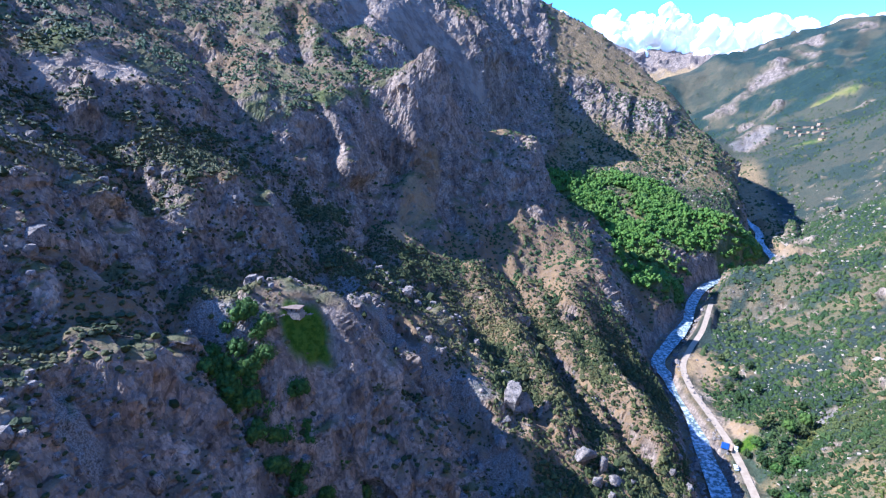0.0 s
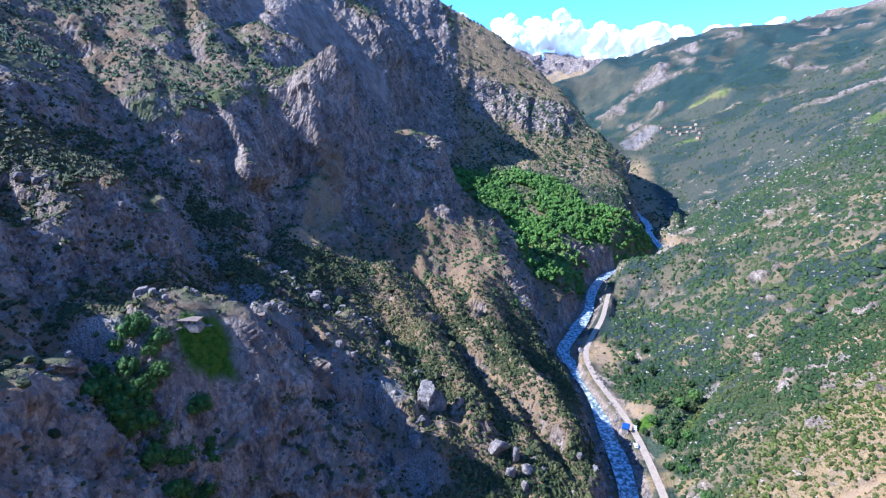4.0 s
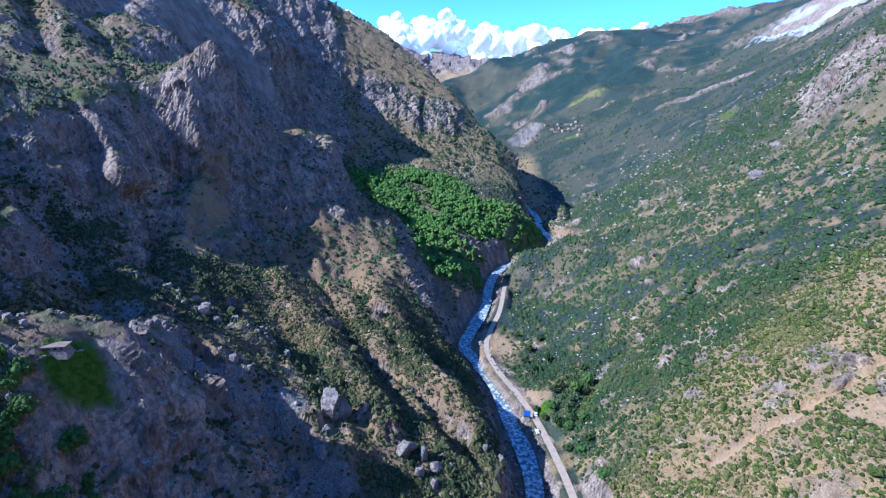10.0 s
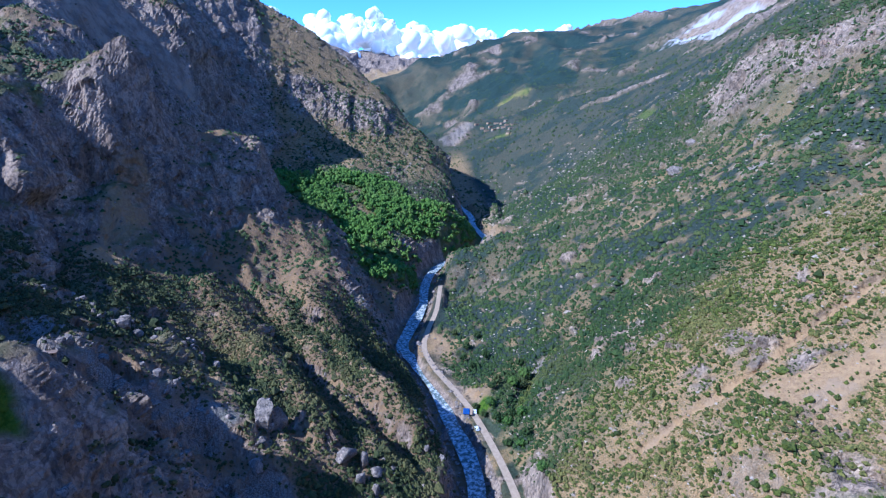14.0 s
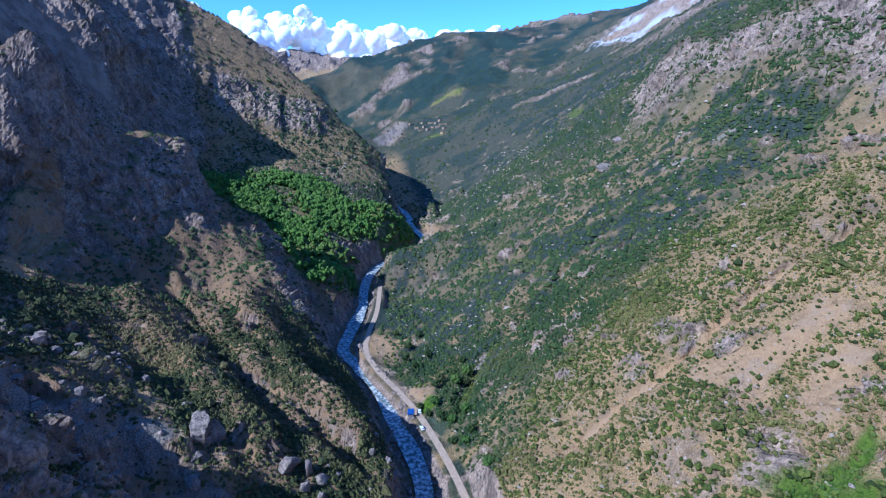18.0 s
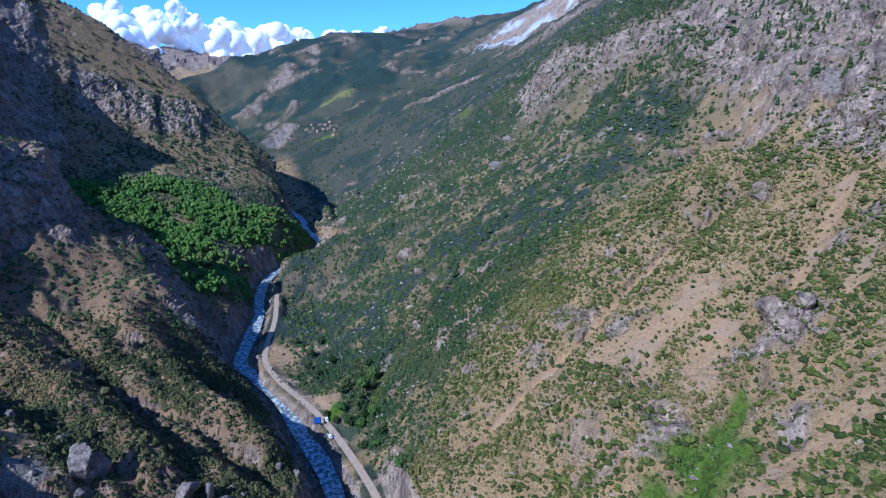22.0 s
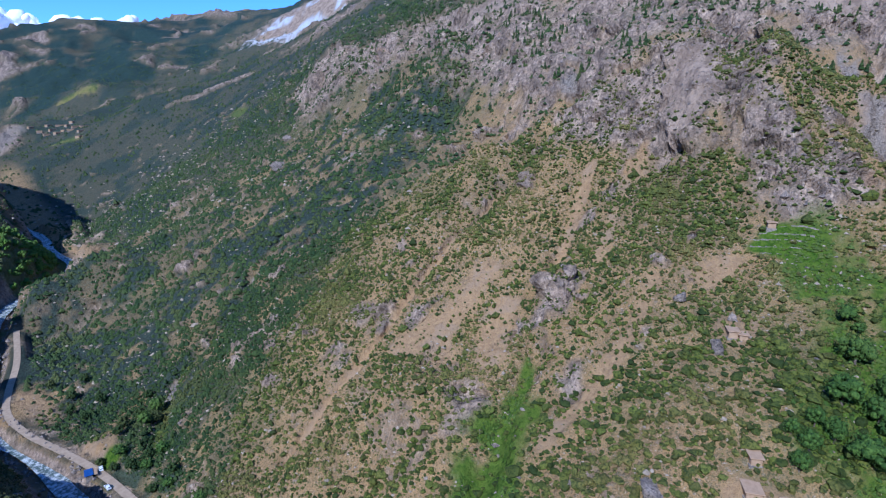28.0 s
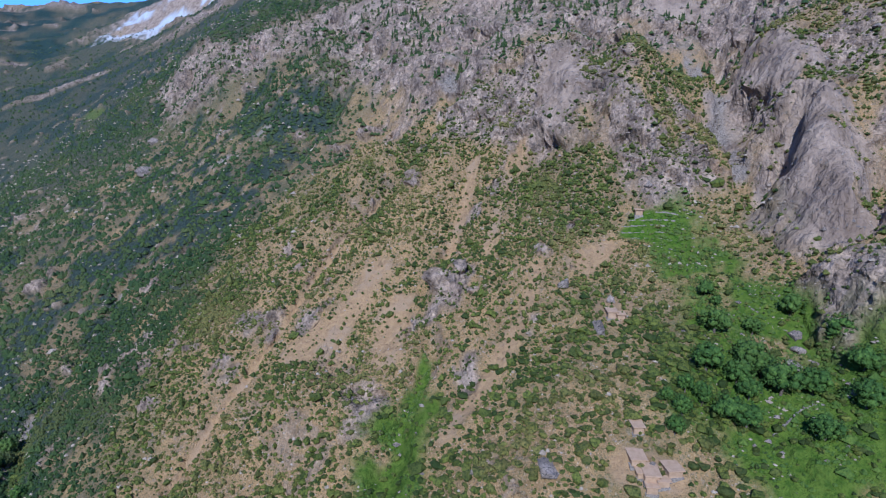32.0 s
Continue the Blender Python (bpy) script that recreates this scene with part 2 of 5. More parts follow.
def line_distance(x, y, line):
    """Distance to a polyline in plan, and the line's height there."""
    best = np.full(np.shape(x), 1e9)
    hgt = np.zeros(np.shape(x))
    for (x0, y0, z0), (x1, y1, z1) in zip(line[:-1], line[1:]):
        dx, dy = x1 - x0, y1 - y0
        s = np.clip(((x - x0) * dx + (y - y0) * dy) / (dx * dx + dy * dy), 0, 1)
        d = np.hypot(x - x0 - s * dx, y - y0 - s * dy)
        near = d < best
        best = np.where(near, d, best)
        hgt = np.where(near, z0 + s * (z1 - z0), hgt)
    return best, hgt


def spline(line, step=4.0):
    """A Catmull-Rom line through the points, sampled about every step metres."""
    p = [Vector(q) for q in line]
    p = [p[0] * 2 - p[1]] + p + [p[-1] * 2 - p[-2]]
    out = []
    for a, b, c, d in zip(p, p[1:], p[2:], p[3:]):
        k = max(1, int((c - b).length / step))
        for i in range(k):
            t = i / k
            out.append(tuple(0.5 * (2 * b + (c - a) * t + (2 * a - 5 * b + 4 * c - d) * t * t + (3 * b - a - 3 * c + d) * t ** 3)))
    return out + [tuple(p[-2])]


RIVER_COURSE = spline([BEHIND[4], BEHIND[3], BEHIND[2], BEHIND[1], BEHIND[0]] + RIVER + RIVER_UP + BEYOND[:5], 4.0)
ROAD_COURSE = spline([(20, -60, 6), (70, 60, 4), (103, 130, 4)] + ROAD[:8], 5.0)
ROAD_UPPER = spline(ROAD[8:] + [(395, 660, 20), (455, 765, 24)], 5.0)


def height(x, y):
    """The ground without its small relief: the large form with the river bed and the road's bench cut in."""
    h = base_height(x, y)
    near = (np.hypot(x, y) < 1300)
    xs, ys, hs = x[near], y[near], h[near]
    d, z = line_distance(xs, ys, RIVER_COURSE[::4])
    bed = z - 1.5 + np.maximum(d - 7.5, 0) * 0.45
    hs = np.where(d < 30, np.minimum(hs, bed + smooth(8, 30, d) * 40), hs)
    hs = np.maximum(hs, z - 1.5)
    for road in (ROAD_COURSE, ROAD_UPPER):
        d, z = line_distance(xs, ys, road)
        k = 1 - smooth(3.0, 9.0, d)
        hs = hs * (1 - k) + (z - 0.15) * k
    h = h.copy()
    h[near] = hs
    return h


# ---- materials ----
def material(name, rough=0.9):
    m = bpy.data.materials.new(name)
    m.use_nodes = True
    b = m.node_tree.nodes["Principled BSDF"]
    b.inputs["Roughness"].default_value = rough
    b.inputs["Specular IOR Level"].default_value = 0.25
    return m, m.node_tree.nodes, m.node_tree.links, b


def mix(n, l, fac, a, b, mode="MIX"):
    k = n.new("ShaderNodeMix")
    k.data_type, k.blend_type = "RGBA", mode
    for sock, v in ((k.inputs[0], fac), (k.inputs[6], a), (k.inputs[7], b)):
        if isinstance(v, (int, float)):
            sock.default_value = v
        elif isinstance(v, tuple):
            sock.default_value = (*v, 1) if len(v) == 3 else v
        else:
            l.new(v, sock)
    return k.outputs[2]


def ramp(n, l, src, lo, hi):
    k = n.new("ShaderNodeMapRange")
    k.inputs["From Min"].default_value, k.inputs["From Max"].default_value = lo, hi
    k.interpolation_type = "SMOOTHSTEP"
    l.new(src, k.inputs["Value"])
    return k.outputs[0]


def noise_tex(n, l, vec, scale, detail=6, rough=0.6, stretch=None):
    k = n.new("ShaderNodeTexNoise")
    k.inputs["Scale"].default_value, k.inputs["Detail"].default_value, k.inputs["Roughness"].default_value = scale, detail, rough
    if stretch:
        s = n.new("ShaderNodeVectorMath")
        s.operation = "MULTIPLY"
        s.inputs[1].default_value = stretch
        l.new(vec, s.inputs[0])
        vec = s.outputs[0]
    l.new(vec, k.inputs["Vector"])
    return k.outputs["Fac"]


def attribute(n, name):
    k = n.new("ShaderNodeAttribute")
    k.attribute_name = name
    return k.outputs["Fac"]


def ground_material():
    m, n, l, b = material("hillside", 0.95)
    b.inputs["Specular IOR Level"].default_value = 0.08
    vec = n.new("ShaderNodeNewGeometry").outputs["Position"]
    rockm, grass, scree, field, bare, veg, slab = (attribute(n, a) for a in ("rock", "grass", "scree", "field", "bare", "veg", "slab"))
    mid, fine, grit = noise_tex(n, l, vec, 0.10, 5), noise_tex(n, l, vec, 0.55, 5), noise_tex(n, l, vec, 2.2, 4)
    streak = noise_tex(n, l, vec, 0.09, 9, 0.68, (1, 1, 0.22))
    soil = mix(n, l, ramp(n, l, mid, 0.35, 0.65), (0.40, 0.25, 0.108), (0.30, 0.19, 0.085))
    soil = mix(n, l, ramp(n, l, fine, 0.54, 0.68), soil, (0.31, 0.225, 0.14))
    soil = mix(n, l, ramp(n, l, noise_tex(n, l, vec, 0.85, 4), 0.55, 0.64), soil, (0.19, 0.145, 0.062))
    soil = mix(n, l, ramp(n, l, grit, 0.52, 0.62), soil, (0.15, 0.12, 0.055))
    soil = mix(n, l, ramp(n, l, noise_tex(n, l, vec, 1.4, 5, 0.7), 0.57, 0.66), soil, (0.50, 0.37, 0.23))
    brown = mix(n, l, ramp(n, l, mid, 0.35, 0.65), (0.28, 0.175, 0.085), (0.195, 0.122, 0.064))
    brown = mix(n, l, ramp(n, l, fine, 0.52, 0.68), brown, (0.21, 0.155, 0.105))
    soil = mix(n, l, attribute(n, "brown"), soil, brown)
    sand = mix(n, l, ramp(n, l, fine, 0.38, 0.62), (0.42, 0.27, 0.13), (0.34, 0.215, 0.105))
    sand = mix(n, l, ramp(n, l, grit, 0.60, 0.72), sand, (0.20, 0.165, 0.10))
    sand = mix(n, l, ramp(n, l, mid, 0.50, 0.62), sand, (0.37, 0.25, 0.14))
    stone = mix(n, l, ramp(n, l, streak, 0.40, 0.60), (0.18, 0.126, 0.090), (0.56, 0.41, 0.285))
    stone = mix(n, l, ramp(n, l, mid, 0.52, 0.68), stone, (0.40, 0.275, 0.185))
    stone = mix(n, l, ramp(n, l, fine, 0.54, 0.64), stone, (0.14, 0.115, 0.098))
    stone = mix(n, l, ramp(n, l, grit, 0.64, 0.74), stone, (0.44, 0.34, 0.25))
    stone = mix(n, l, ramp(n, l, noise_tex(n, l, vec, 0.035, 6, 0.65, (1, 1, 0.6)), 0.60, 0.70), stone, (0.40, 0.235, 0.135))
    tan = n.new("ShaderNodeMath")
    tan.operation = "MULTIPLY"
    l.new(attribute(n, "brown"), tan.inputs[0])
    l.new(ramp(n, l, noise_tex(n, l, vec, 0.022, 5), 0.40, 0.62), tan.inputs[1])
    stone = mix(n, l, tan.outputs[0], stone, mix(n, l, 0.55, stone, (0.30, 0.195, 0.125)))
    wob = n.new("ShaderNodeTexNoise")
    wob.inputs["Scale"].default_value, wob.inputs["Detail"].default_value = 0.12, 5
    l.new(vec, wob.inputs["Vector"])
    bend = n.new("ShaderNodeVectorMath")
    bend.operation = "MULTIPLY_ADD"
    l.new(wob.outputs["Color"], bend.inputs[0])
    bend.inputs[1].default_value = (5, 5, 5)
    l.new(vec, bend.inputs[2])
    flat_z = n.new("ShaderNodeVectorMath")
    flat_z.operation = "MULTIPLY"
    flat_z.inputs[1].default_value = (1, 1, 0.5)
    l.new(bend.outputs[0], flat_z.inputs[0])
    for scale, wide, tone in ((0.085, 0.03, 0.4), (0.24, 0.045, 0.4), (0.6, 0.05, 0.3)):
        joints = n.new("ShaderNodeTexVoronoi")
        joints.feature, joints.inputs["Scale"].default_value = "DISTANCE_TO_EDGE", scale
        l.new(flat_z.outputs[0], joints.inputs["Vector"])
        gap = n.new("ShaderNodeMath")
        gap.operation = "MULTIPLY"
        l.new(ramp(n, l, joints.outputs["Distance"], wide, 0.0), gap.inputs[0])
        gap.inputs[1].default_value = tone
        stone = mix(n, l, gap.outputs[0], stone, (0.07, 0.06, 0.055))
        cells = n.new("ShaderNodeTexVoronoi")
        cells.inputs["Scale"].default_value = scale * 1.6
        l.new(flat_z.outputs[0], cells.inputs["Vector"])
        tone_of = n.new("ShaderNodeSeparateColor")
        l.new(cells.outputs["Color"], tone_of.inputs[0])
        stone = mix(n, l, ramp(n, l, tone_of.outputs[0], 0.3, 0.9), mix(n, l, 0.12, stone, (0.62, 0.47, 0.34)), mix(n, l, 0.30, stone, (0.05, 0.042, 0.036)))
    pale = mix(n, l, ramp(n, l, grit, 0.40, 0.58), (0.15, 0.125, 0.10), (0.36, 0.295, 0.23))
    turf = mix(n, l, ramp(n, l, fine, 0.38, 0.62), (0.045, 0.085, 0.018), (0.10, 0.14, 0.04))
    crop = mix(n, l, ramp(n, l, fine, 0.35, 0.6), (0.046, 0.098, 0.008), (0.10, 0.155, 0.016))
    # woodland green pushed towards blue: distance haze put into the base colour
    hazy_woods = mix(n, l, ramp(n, l, fine, 0.40, 0.60), (0.012, 0.031, 0.027), (0.034, 0.059, 0.048))
    granite = mix(n, l, ramp(n, l, streak, 0.36, 0.62), (0.24, 0.172, 0.12), (0.42, 0.31, 0.215))
    granite = mix(n, l, ramp(n, l, fine, 0.60, 0.70), granite, (0.16, 0.15, 0.14))
    col = mix(n, l, rockm, soil, stone)
    col = mix(n, l, slab, col, granite)
    col = mix(n, l, bare, col, sand)
    col = mix(n, l, veg, col, hazy_woods)
    col = mix(n, l, attribute(n, "snow"), col, (0.55, 0.56, 0.57))
    col = mix(n, l, scree, col, pale)
    col = mix(n, l, grass, col, turf)
    col = mix(n, l, field, col, crop)
    l.new(col, b.inputs["Base Color"])
    def total(*socks):
        s = socks[0]
        for k, t in socks[1:]:
            a = n.new("ShaderNodeMath")
            a.operation = "MULTIPLY_ADD"
            l.new(t, a.inputs[0])
            a.inputs[1].default_value = k
            l.new(s, a.inputs[2])
            s = a.outputs[0]
        return s
    bent = n.new("ShaderNodeVectorMath")
    bent.operation = "MULTIPLY_ADD"
    cloud = n.new("ShaderNodeTexNoise")
    cloud.inputs["Scale"].default_value = 0.25
    l.new(vec, cloud.inputs["Vector"])
    l.new(cloud.outputs["Color"], bent.inputs[0])
    bent.inputs[1].default_value = (5, 5, 5)
    l.new(vec, bent.inputs[2])
    def blocks(scale):
        s = n.new("ShaderNodeVectorMath")
        s.operation = "MULTIPLY"
        s.inputs[1].default_value = (1, 1, 0.55)
        l.new(bent.outputs[0], s.inputs[0])
        k = n.new("ShaderNodeTexVoronoi")
        k.inputs["Scale"].default_value = scale
        l.new(s.outputs[0], k.inputs["Vector"])
        sep = n.new("ShaderNodeSeparateColor")
        l.new(k.outputs["Color"], sep.inputs[0])
        return sep.outputs[0], k.outputs["Distance"]
    c1, d1 = blocks(0.15)
    c2, d2 = blocks(0.45)
    relief = total(c1, (-0.8, d1), (0.45, c2), (-0.35, d2), (0.6, streak))
    gain = n.new("ShaderNodeMath")
    gain.operation = "MULTIPLY"
    l.new(relief, gain.inputs[0])
    l.new(rockm, gain.inputs[1])
    bump = n.new("ShaderNodeBump")
    bump.inputs["Strength"].default_value, bump.inputs["Distance"].default_value = 1.0, 2.6
    l.new(total(gain.outputs[0], (0.45, fine), (0.16, grit), (0.5, mid)), bump.inputs["Height"])
    l.new(bump.outputs[0], b.inputs["Normal"])
    return m


def leaf_material(name, dark, light, dry):
    m, n, l, b = material(name, 0.7)
    vec = n.new("ShaderNodeNewGeometry").outputs["Position"]
    rnd = n.new("ShaderNodeNewGeometry").outputs["Random Per Island"]
    col = mix(n, l, rnd, dark, light)
    col = mix(n, l, ramp(n, l, noise_tex(n, l, vec, 0.03, 5), 0.46, 0.72), col, dry)
    col = mix(n, l, ramp(n, l, noise_tex(n, l, vec, 1.3, 3), 0.4, 0.7), col, dark)
    l.new(col, b.inputs["Base Color"])
    bump = n.new("ShaderNodeBump")
    bump.inputs["Strength"].default_value, bump.inputs["Distance"].default_value = 1.0, 0.5
    l.new(noise_tex(n, l, vec, 2.2, 3), bump.inputs["Height"])
    l.new(bump.outputs[0], b.inputs["Normal"])
    return m


GROUND = ground_material()
SCRUB = leaf_material("scrub_leaves", (0.024, 0.040, 0.005), (0.145, 0.160, 0.022), (0.21, 0.17, 0.045))
BROOM = leaf_material("broom_leaves", (0.024, 0.035, 0.008), (0.105, 0.105, 0.024), (0.18, 0.14, 0.045))
OAK = leaf_material("oak_leaves", (0.018, 0.040, 0.009), (0.068, 0.098, 0.018), (0.105, 0.11, 0.028))
FOREST = leaf_material("broad_leaves", (0.050, 0.105, 0.012), (0.15, 0.25, 0.030), (0.16, 0.21, 0.04))
TUSSOCK = leaf_material("meadow_blades", (0.045, 0.085, 0.010), (0.115, 0.165, 0.020), (0.13, 0.15, 0.03))
WALNUT = leaf_material("walnut_leaves", (0.036, 0.078, 0.011), (0.105, 0.175, 0.026), (0.12, 0.17, 0.03))

# ---- ground: one sheet round the valley to the horizon ----
BARE_STRIPS = [
    (3, [(290, 112), (267, 120), (232, 131), (208, 132), (185, 138), (169, 145), (152, 150)]),
    (3, [(298, 41), (279, 40), (256, 37)]),
    (3, [(294, 46), (262, 47), (235, 49)]),
    (3, [(296, 66), (269, 66), (245, 67)]),
    (3.5, [(219, 25), (197, 27), (186, 32), (172, 39), (158, 48)]),
    (7, [(233, 99), (212, 103), (196, 109)]),
    (8, [(213, 83), (191, 79)]),
    (7, [(189, 100), (201, 114)]),
    (5, [(219, 10), (225, 0)]),
    (5, [(192, 1), (191, -5)]),
    (7, [(247, 197), (251, 195)]),
]
BARE_STRIPS += [
    (7, [(375, 652), (316, 531), (320, 521)]),
    (9, [(145, 267), (151, 261)]),
    (8, [(162, 351), (154, 316)]),
    (9, [(193, 115), (195, 110)]),
    (6, [(-15, 283), (-3, 258), (13, 231)]),
    (5, [(59, 306), (77, 282), (85, 247)]),
    (10, [(-41, 357), (-23, 432)]),
    (5, [(141, -5), (140, -11), (139, -16)]),
    (3, [(189, 0), (186, -5)]),
    (2, [(222, -1), (214, 6)]),
]
SCREE_STRIPS = [
    (9, [(-78, 256), (-56, 249), (-26, 217), (5, 216)]),
    (5, [(-100, 165), (-88, 169), (-68, 170)]),
    (6, [(-117, 340), (-92, 305), (-68, 255), (-38, 205), (-20, 203), (-2, 204), (9, 190), (15, 177)]),
    (6, [(-86, 108), (-88, 120)]),
    (10, [(9, 197), (20, 185)]),
    (3, [(193, 266), (168, 243), (156, 234)]),
    (2.4, [(193, 266), (219, 259), (263, 266)]),
    (4, [(380, 282), (399, 261), (423, 237)]),
    (6, [(392, 97), (362, 95)]),
    (5, [(393, -49), (323, -54), (284, -54), (260, -61)]),
    (25, [(680, 1394), (770, 1464)]),
]
GRASS_STRIPS = [
    (3, [(192, 63), (184, 63), (177, 63)]),
    (7, [(175, 64), (166, 64)]),
    (13, [(164, 65), (145, 64)]),
    (14, [(228, -27), (211, -33), (191, -40)]),
    (20, [(184, -44), (169, -54), (156, -61)]),
    (20, [(162, -35), (149, -46), (146, -62)]),
    (18, [(138, -49), (138, -61)]),
    (6, [(-97, 404), (-75, 440)]),
    (9, [(-204, 288), (-208, 314)]),
    (7, [(-134, 373), (-118, 381)]),
]
FIELD_STRIPS = [
    (4.5, [(-54, 173), (-48, 177)]),
    (3, [(-50, 172), (-46, 174)]),
    (3.5, [(238, -12), (234, -25)]),
    (4, [(233, -9), (226, -26)]),
    (30, [(1137, 1727), (1124, 1821)]),
    (22, [(721, 1225), (724, 1177)]),
    (9, [(622, 619), (673, 683)]),
    (5, [(144, 251), (146, 250)]),
]
ROCK_STRIPS = [
    (40, [(538, 401), (549, 370), (560, 332), (553, 263)]),
    (50, [(519, 218), (535, 198)]),
    (30, [(374, 76), (458, 125)]),
    (22, [(332, 28), (301, 17)]),
    (20, [(324, 46), (331, 75)]),
    (6, [(210, 59), (224, 57)]),
    (5, [(190, 103), (186, 96)]),
    (7, [(217, 154), (205, 137)]),
    (3, [(164, 74), (162, 84)]),
    (16, [(247, -75), (223, -76)]),
    (20, [(307, -77), (299, -101)]),
    (16, [(187, -74), (175, -72)]),
    (12, [(263, -37), (257, -25)]),
    (20, [(307, 4), (312, 26)]),
    (18, [(818, 994), (902, 877)]),
]
ROCK_STRIPS += [
    (12, [(204, 530), (221, 528), (249, 542)]),
    (30, [(165, 805), (273, 786)]),
    (6, [(22, 214), (23, 204)]),
    (34, [(497, 199), (389, 98), (404, 63)]),
    (14, [(333, 59), (323, 77)]),
    (14, [(290, -2), (252, -24)]),
    (30, [(418, -11), (427, -47)]),
    (70, [(959, 2391), (1028, 2199), (1337, 2360)]),
    (160, [(1816, 1367), (1121, 776)]),
    (160, [(2530, 2861), (2472, 2504)]),
    (250, [(1185, 4009), (1606, 3961)]),
    (28, [(1026, 2092), (701, 1368)]),
    (20, [(-36, 281), (-57, 320), (-91, 353)]),
    (8, [(215, 62), (209, 62)]),
    (7, [(214, 145), (206, 142)]),
]
ROCK_STRIPS += [
    (4, [(192, 101), (186, 98)]),
    (8, [(174, 83), (169, 77)]),
    (6, [(193, 158), (188, 149)]),
    (5, [(163, 101), (162, 96)]),
    (4, [(184, 46), (173, 44)]),
    (7, [(-73, 179), (-52, 194)]),
]
DENSE_STRIPS = [
    (55, [(256, 433), (307, 411), (377, 369)]),
    (45, [(238, 282), (300, 255), (382, 230)]),
    (25, [(266, 202), (339, 170)]),
    (18, [(190, 222), (218, 206), (229, 183)]),
    (17, [(273, 30), (246, 4)]),
    (10, [(-126, 477), (-70, 543)]),
    (12, [(-151, 244), (-133, 256)]),
    (6, [(-114, 213), (-97, 225)]),
    (8, [(-98, 521), (-41, 451)]),
    (15, [(-223, 290), (-234, 322)]),
    (7, [(-136, 217), (-114, 230)]),
    (6, [(-98, 394), (-124, 376)]),
    (10, [(182, -14), (165, -19), (148, -16)]),
    (16, [(192, 13), (165, 29)]),
]
DENSE_STRIPS += [
    (70, [(679, 647), (596, 434), (617, 397)]),
    (30, [(237, 372), (259, 303), (265, 237)]),
    (16, [(290, 140), (312, 112)]),
    (60, [(470, 734), (526, 614), (550, 486)]),
    (40, [(294, 422), (393, 416)]),
    (9, [(172, 260), (158, 228)]),
    (9, [(170, 305), (171, 285)]),
    (9, [(-75, 159), (-64, 155), (-49, 159)]),
]
SLAB_STRIPS = [
    (15, [(263, -75), (237, -76), (234, -70), (217, -74)]),
    (14, [(261, -77), (236, -75), (218, -75)]),
    (8, [(230, -65), (210, -76)]),
    (6, [(320, -54), (284, -54)]),
    (10, [(326, -70), (294, -79)]),
    (8, [(322, 27), (294, 19)]),
    (22, [(573, 233), (557, 192)]),
    (16, [(432, -51), (441, -41)]),
    (220, [(1921, 1497), (1752, 1231)]),
    (18, [(-8, 690), (9, 674)]),
    (14, [(-192, 269), (-172, 299)]),
    (40, [(-104, 625), (-37, 695)]),
]
SNOW_STRIPS = [
    (150, [(1770, 1482), (1835, 1484), (1757, 1301)]),
]
GULLY_STRIPS = [
    (4, [(33, 342), (42, 307), (56, 274), (71, 237), (80, 213)]),
    (3.5, [(66, 332), (85, 317), (98, 287)]),
    (4, [(-27, 227), (-7, 218), (12, 203)]),
    (3, [(290, 112), (267, 120), (232, 131), (208, 132), (185, 138), (169, 145), (152, 150)]),
    (5, [(156, 234), (193, 266), (219, 259), (263, 266), (317, 273)]),
    (5, [(191, 61), (180, 64), (164, 66), (146, 66)]),
    (4, [(245, 67), (217, 71), (191, 61)]),
]
EARTH_STRIPS = [
    (26, [(230, 455), (263, 444)]),
    (14, [(160, 121), (160, 101)]),
    (12, [(180, 167), (168, 136)]),
]
CLEFT_STRIPS = [
    (5, [(406, -64), (367, -62), (310, -57), (273, -57), (249, -61)]),
    (4, [(270, -76), (260, -70), (245, -65)]),
    (4, [(238, -96), (211, -82), (207, -79)]),
    (4, [(385, -86), (365, -73)]),
]
CLEARING_STRIPS = [
    (11, [(204, 530), (221, 528), (249, 542)]),
    (9, [(166, 623), (184, 613)]),
]
FOREST_STRIPS = [
    (22, [(130, 624), (154, 563), (175, 514)]),
    (30, [(171, 636), (211, 620), (219, 550), (255, 553)]),
    (26, [(243, 570), (282, 567), (322, 600)]),
    (18, [(143, 445), (176, 468), (196, 480)]),
    (26, [(118, 625), (181, 626), (207, 589)]),
    (24, [(198, 537), (275, 558)]),
]
# ribs (+) and furrows (-) down the valley sides: half width, height, line
LEFT_RELIEF = [
    (15, -11, [(-194, 483), (-143, 380), (-117, 339), (-91, 304), (-68, 256), (-38, 205), (-20, 203), (-2, 203), (9, 190), (15, 177)]),
    (8, -7, [(28, 399), (43, 342), (51, 287), (57, 235), (70, 221), (84, 203)]),
    (14, -11, [(-89, 159), (-71, 156), (-62, 152), (-51, 154), (-36, 161)]),
    (15, -11, [(-246, 427), (-219, 418), (-193, 439), (-149, 357), (-130, 330)]),
    (13, -10, [(-202, 255), (-172, 245), (-158, 249), (-125, 220)]),
    (12, -10, [(-153, 548), (-128, 467)]),
    (11, -8, [(17, 455), (-15, 445), (-48, 422), (-62, 375), (-57, 316)]),
    (9, -7, [(-139, 187), (-123, 175), (-115, 168)]),
    (7, -6, [(-113, 199), (-101, 181), (-86, 164)]),
    (7, -6, [(-70, 355), (-88, 362), (-95, 378)]),
    (6, -5, [(-27, 227), (-16, 208), (5, 198), (26, 183)]),
    (12, 9, [(-103, 245), (-92, 238), (-84, 233)]),
    (8, 6, [(-112, 237), (-107, 217), (-95, 201)]),
    (10, 6, [(-127, 162), (-119, 155)]),
]
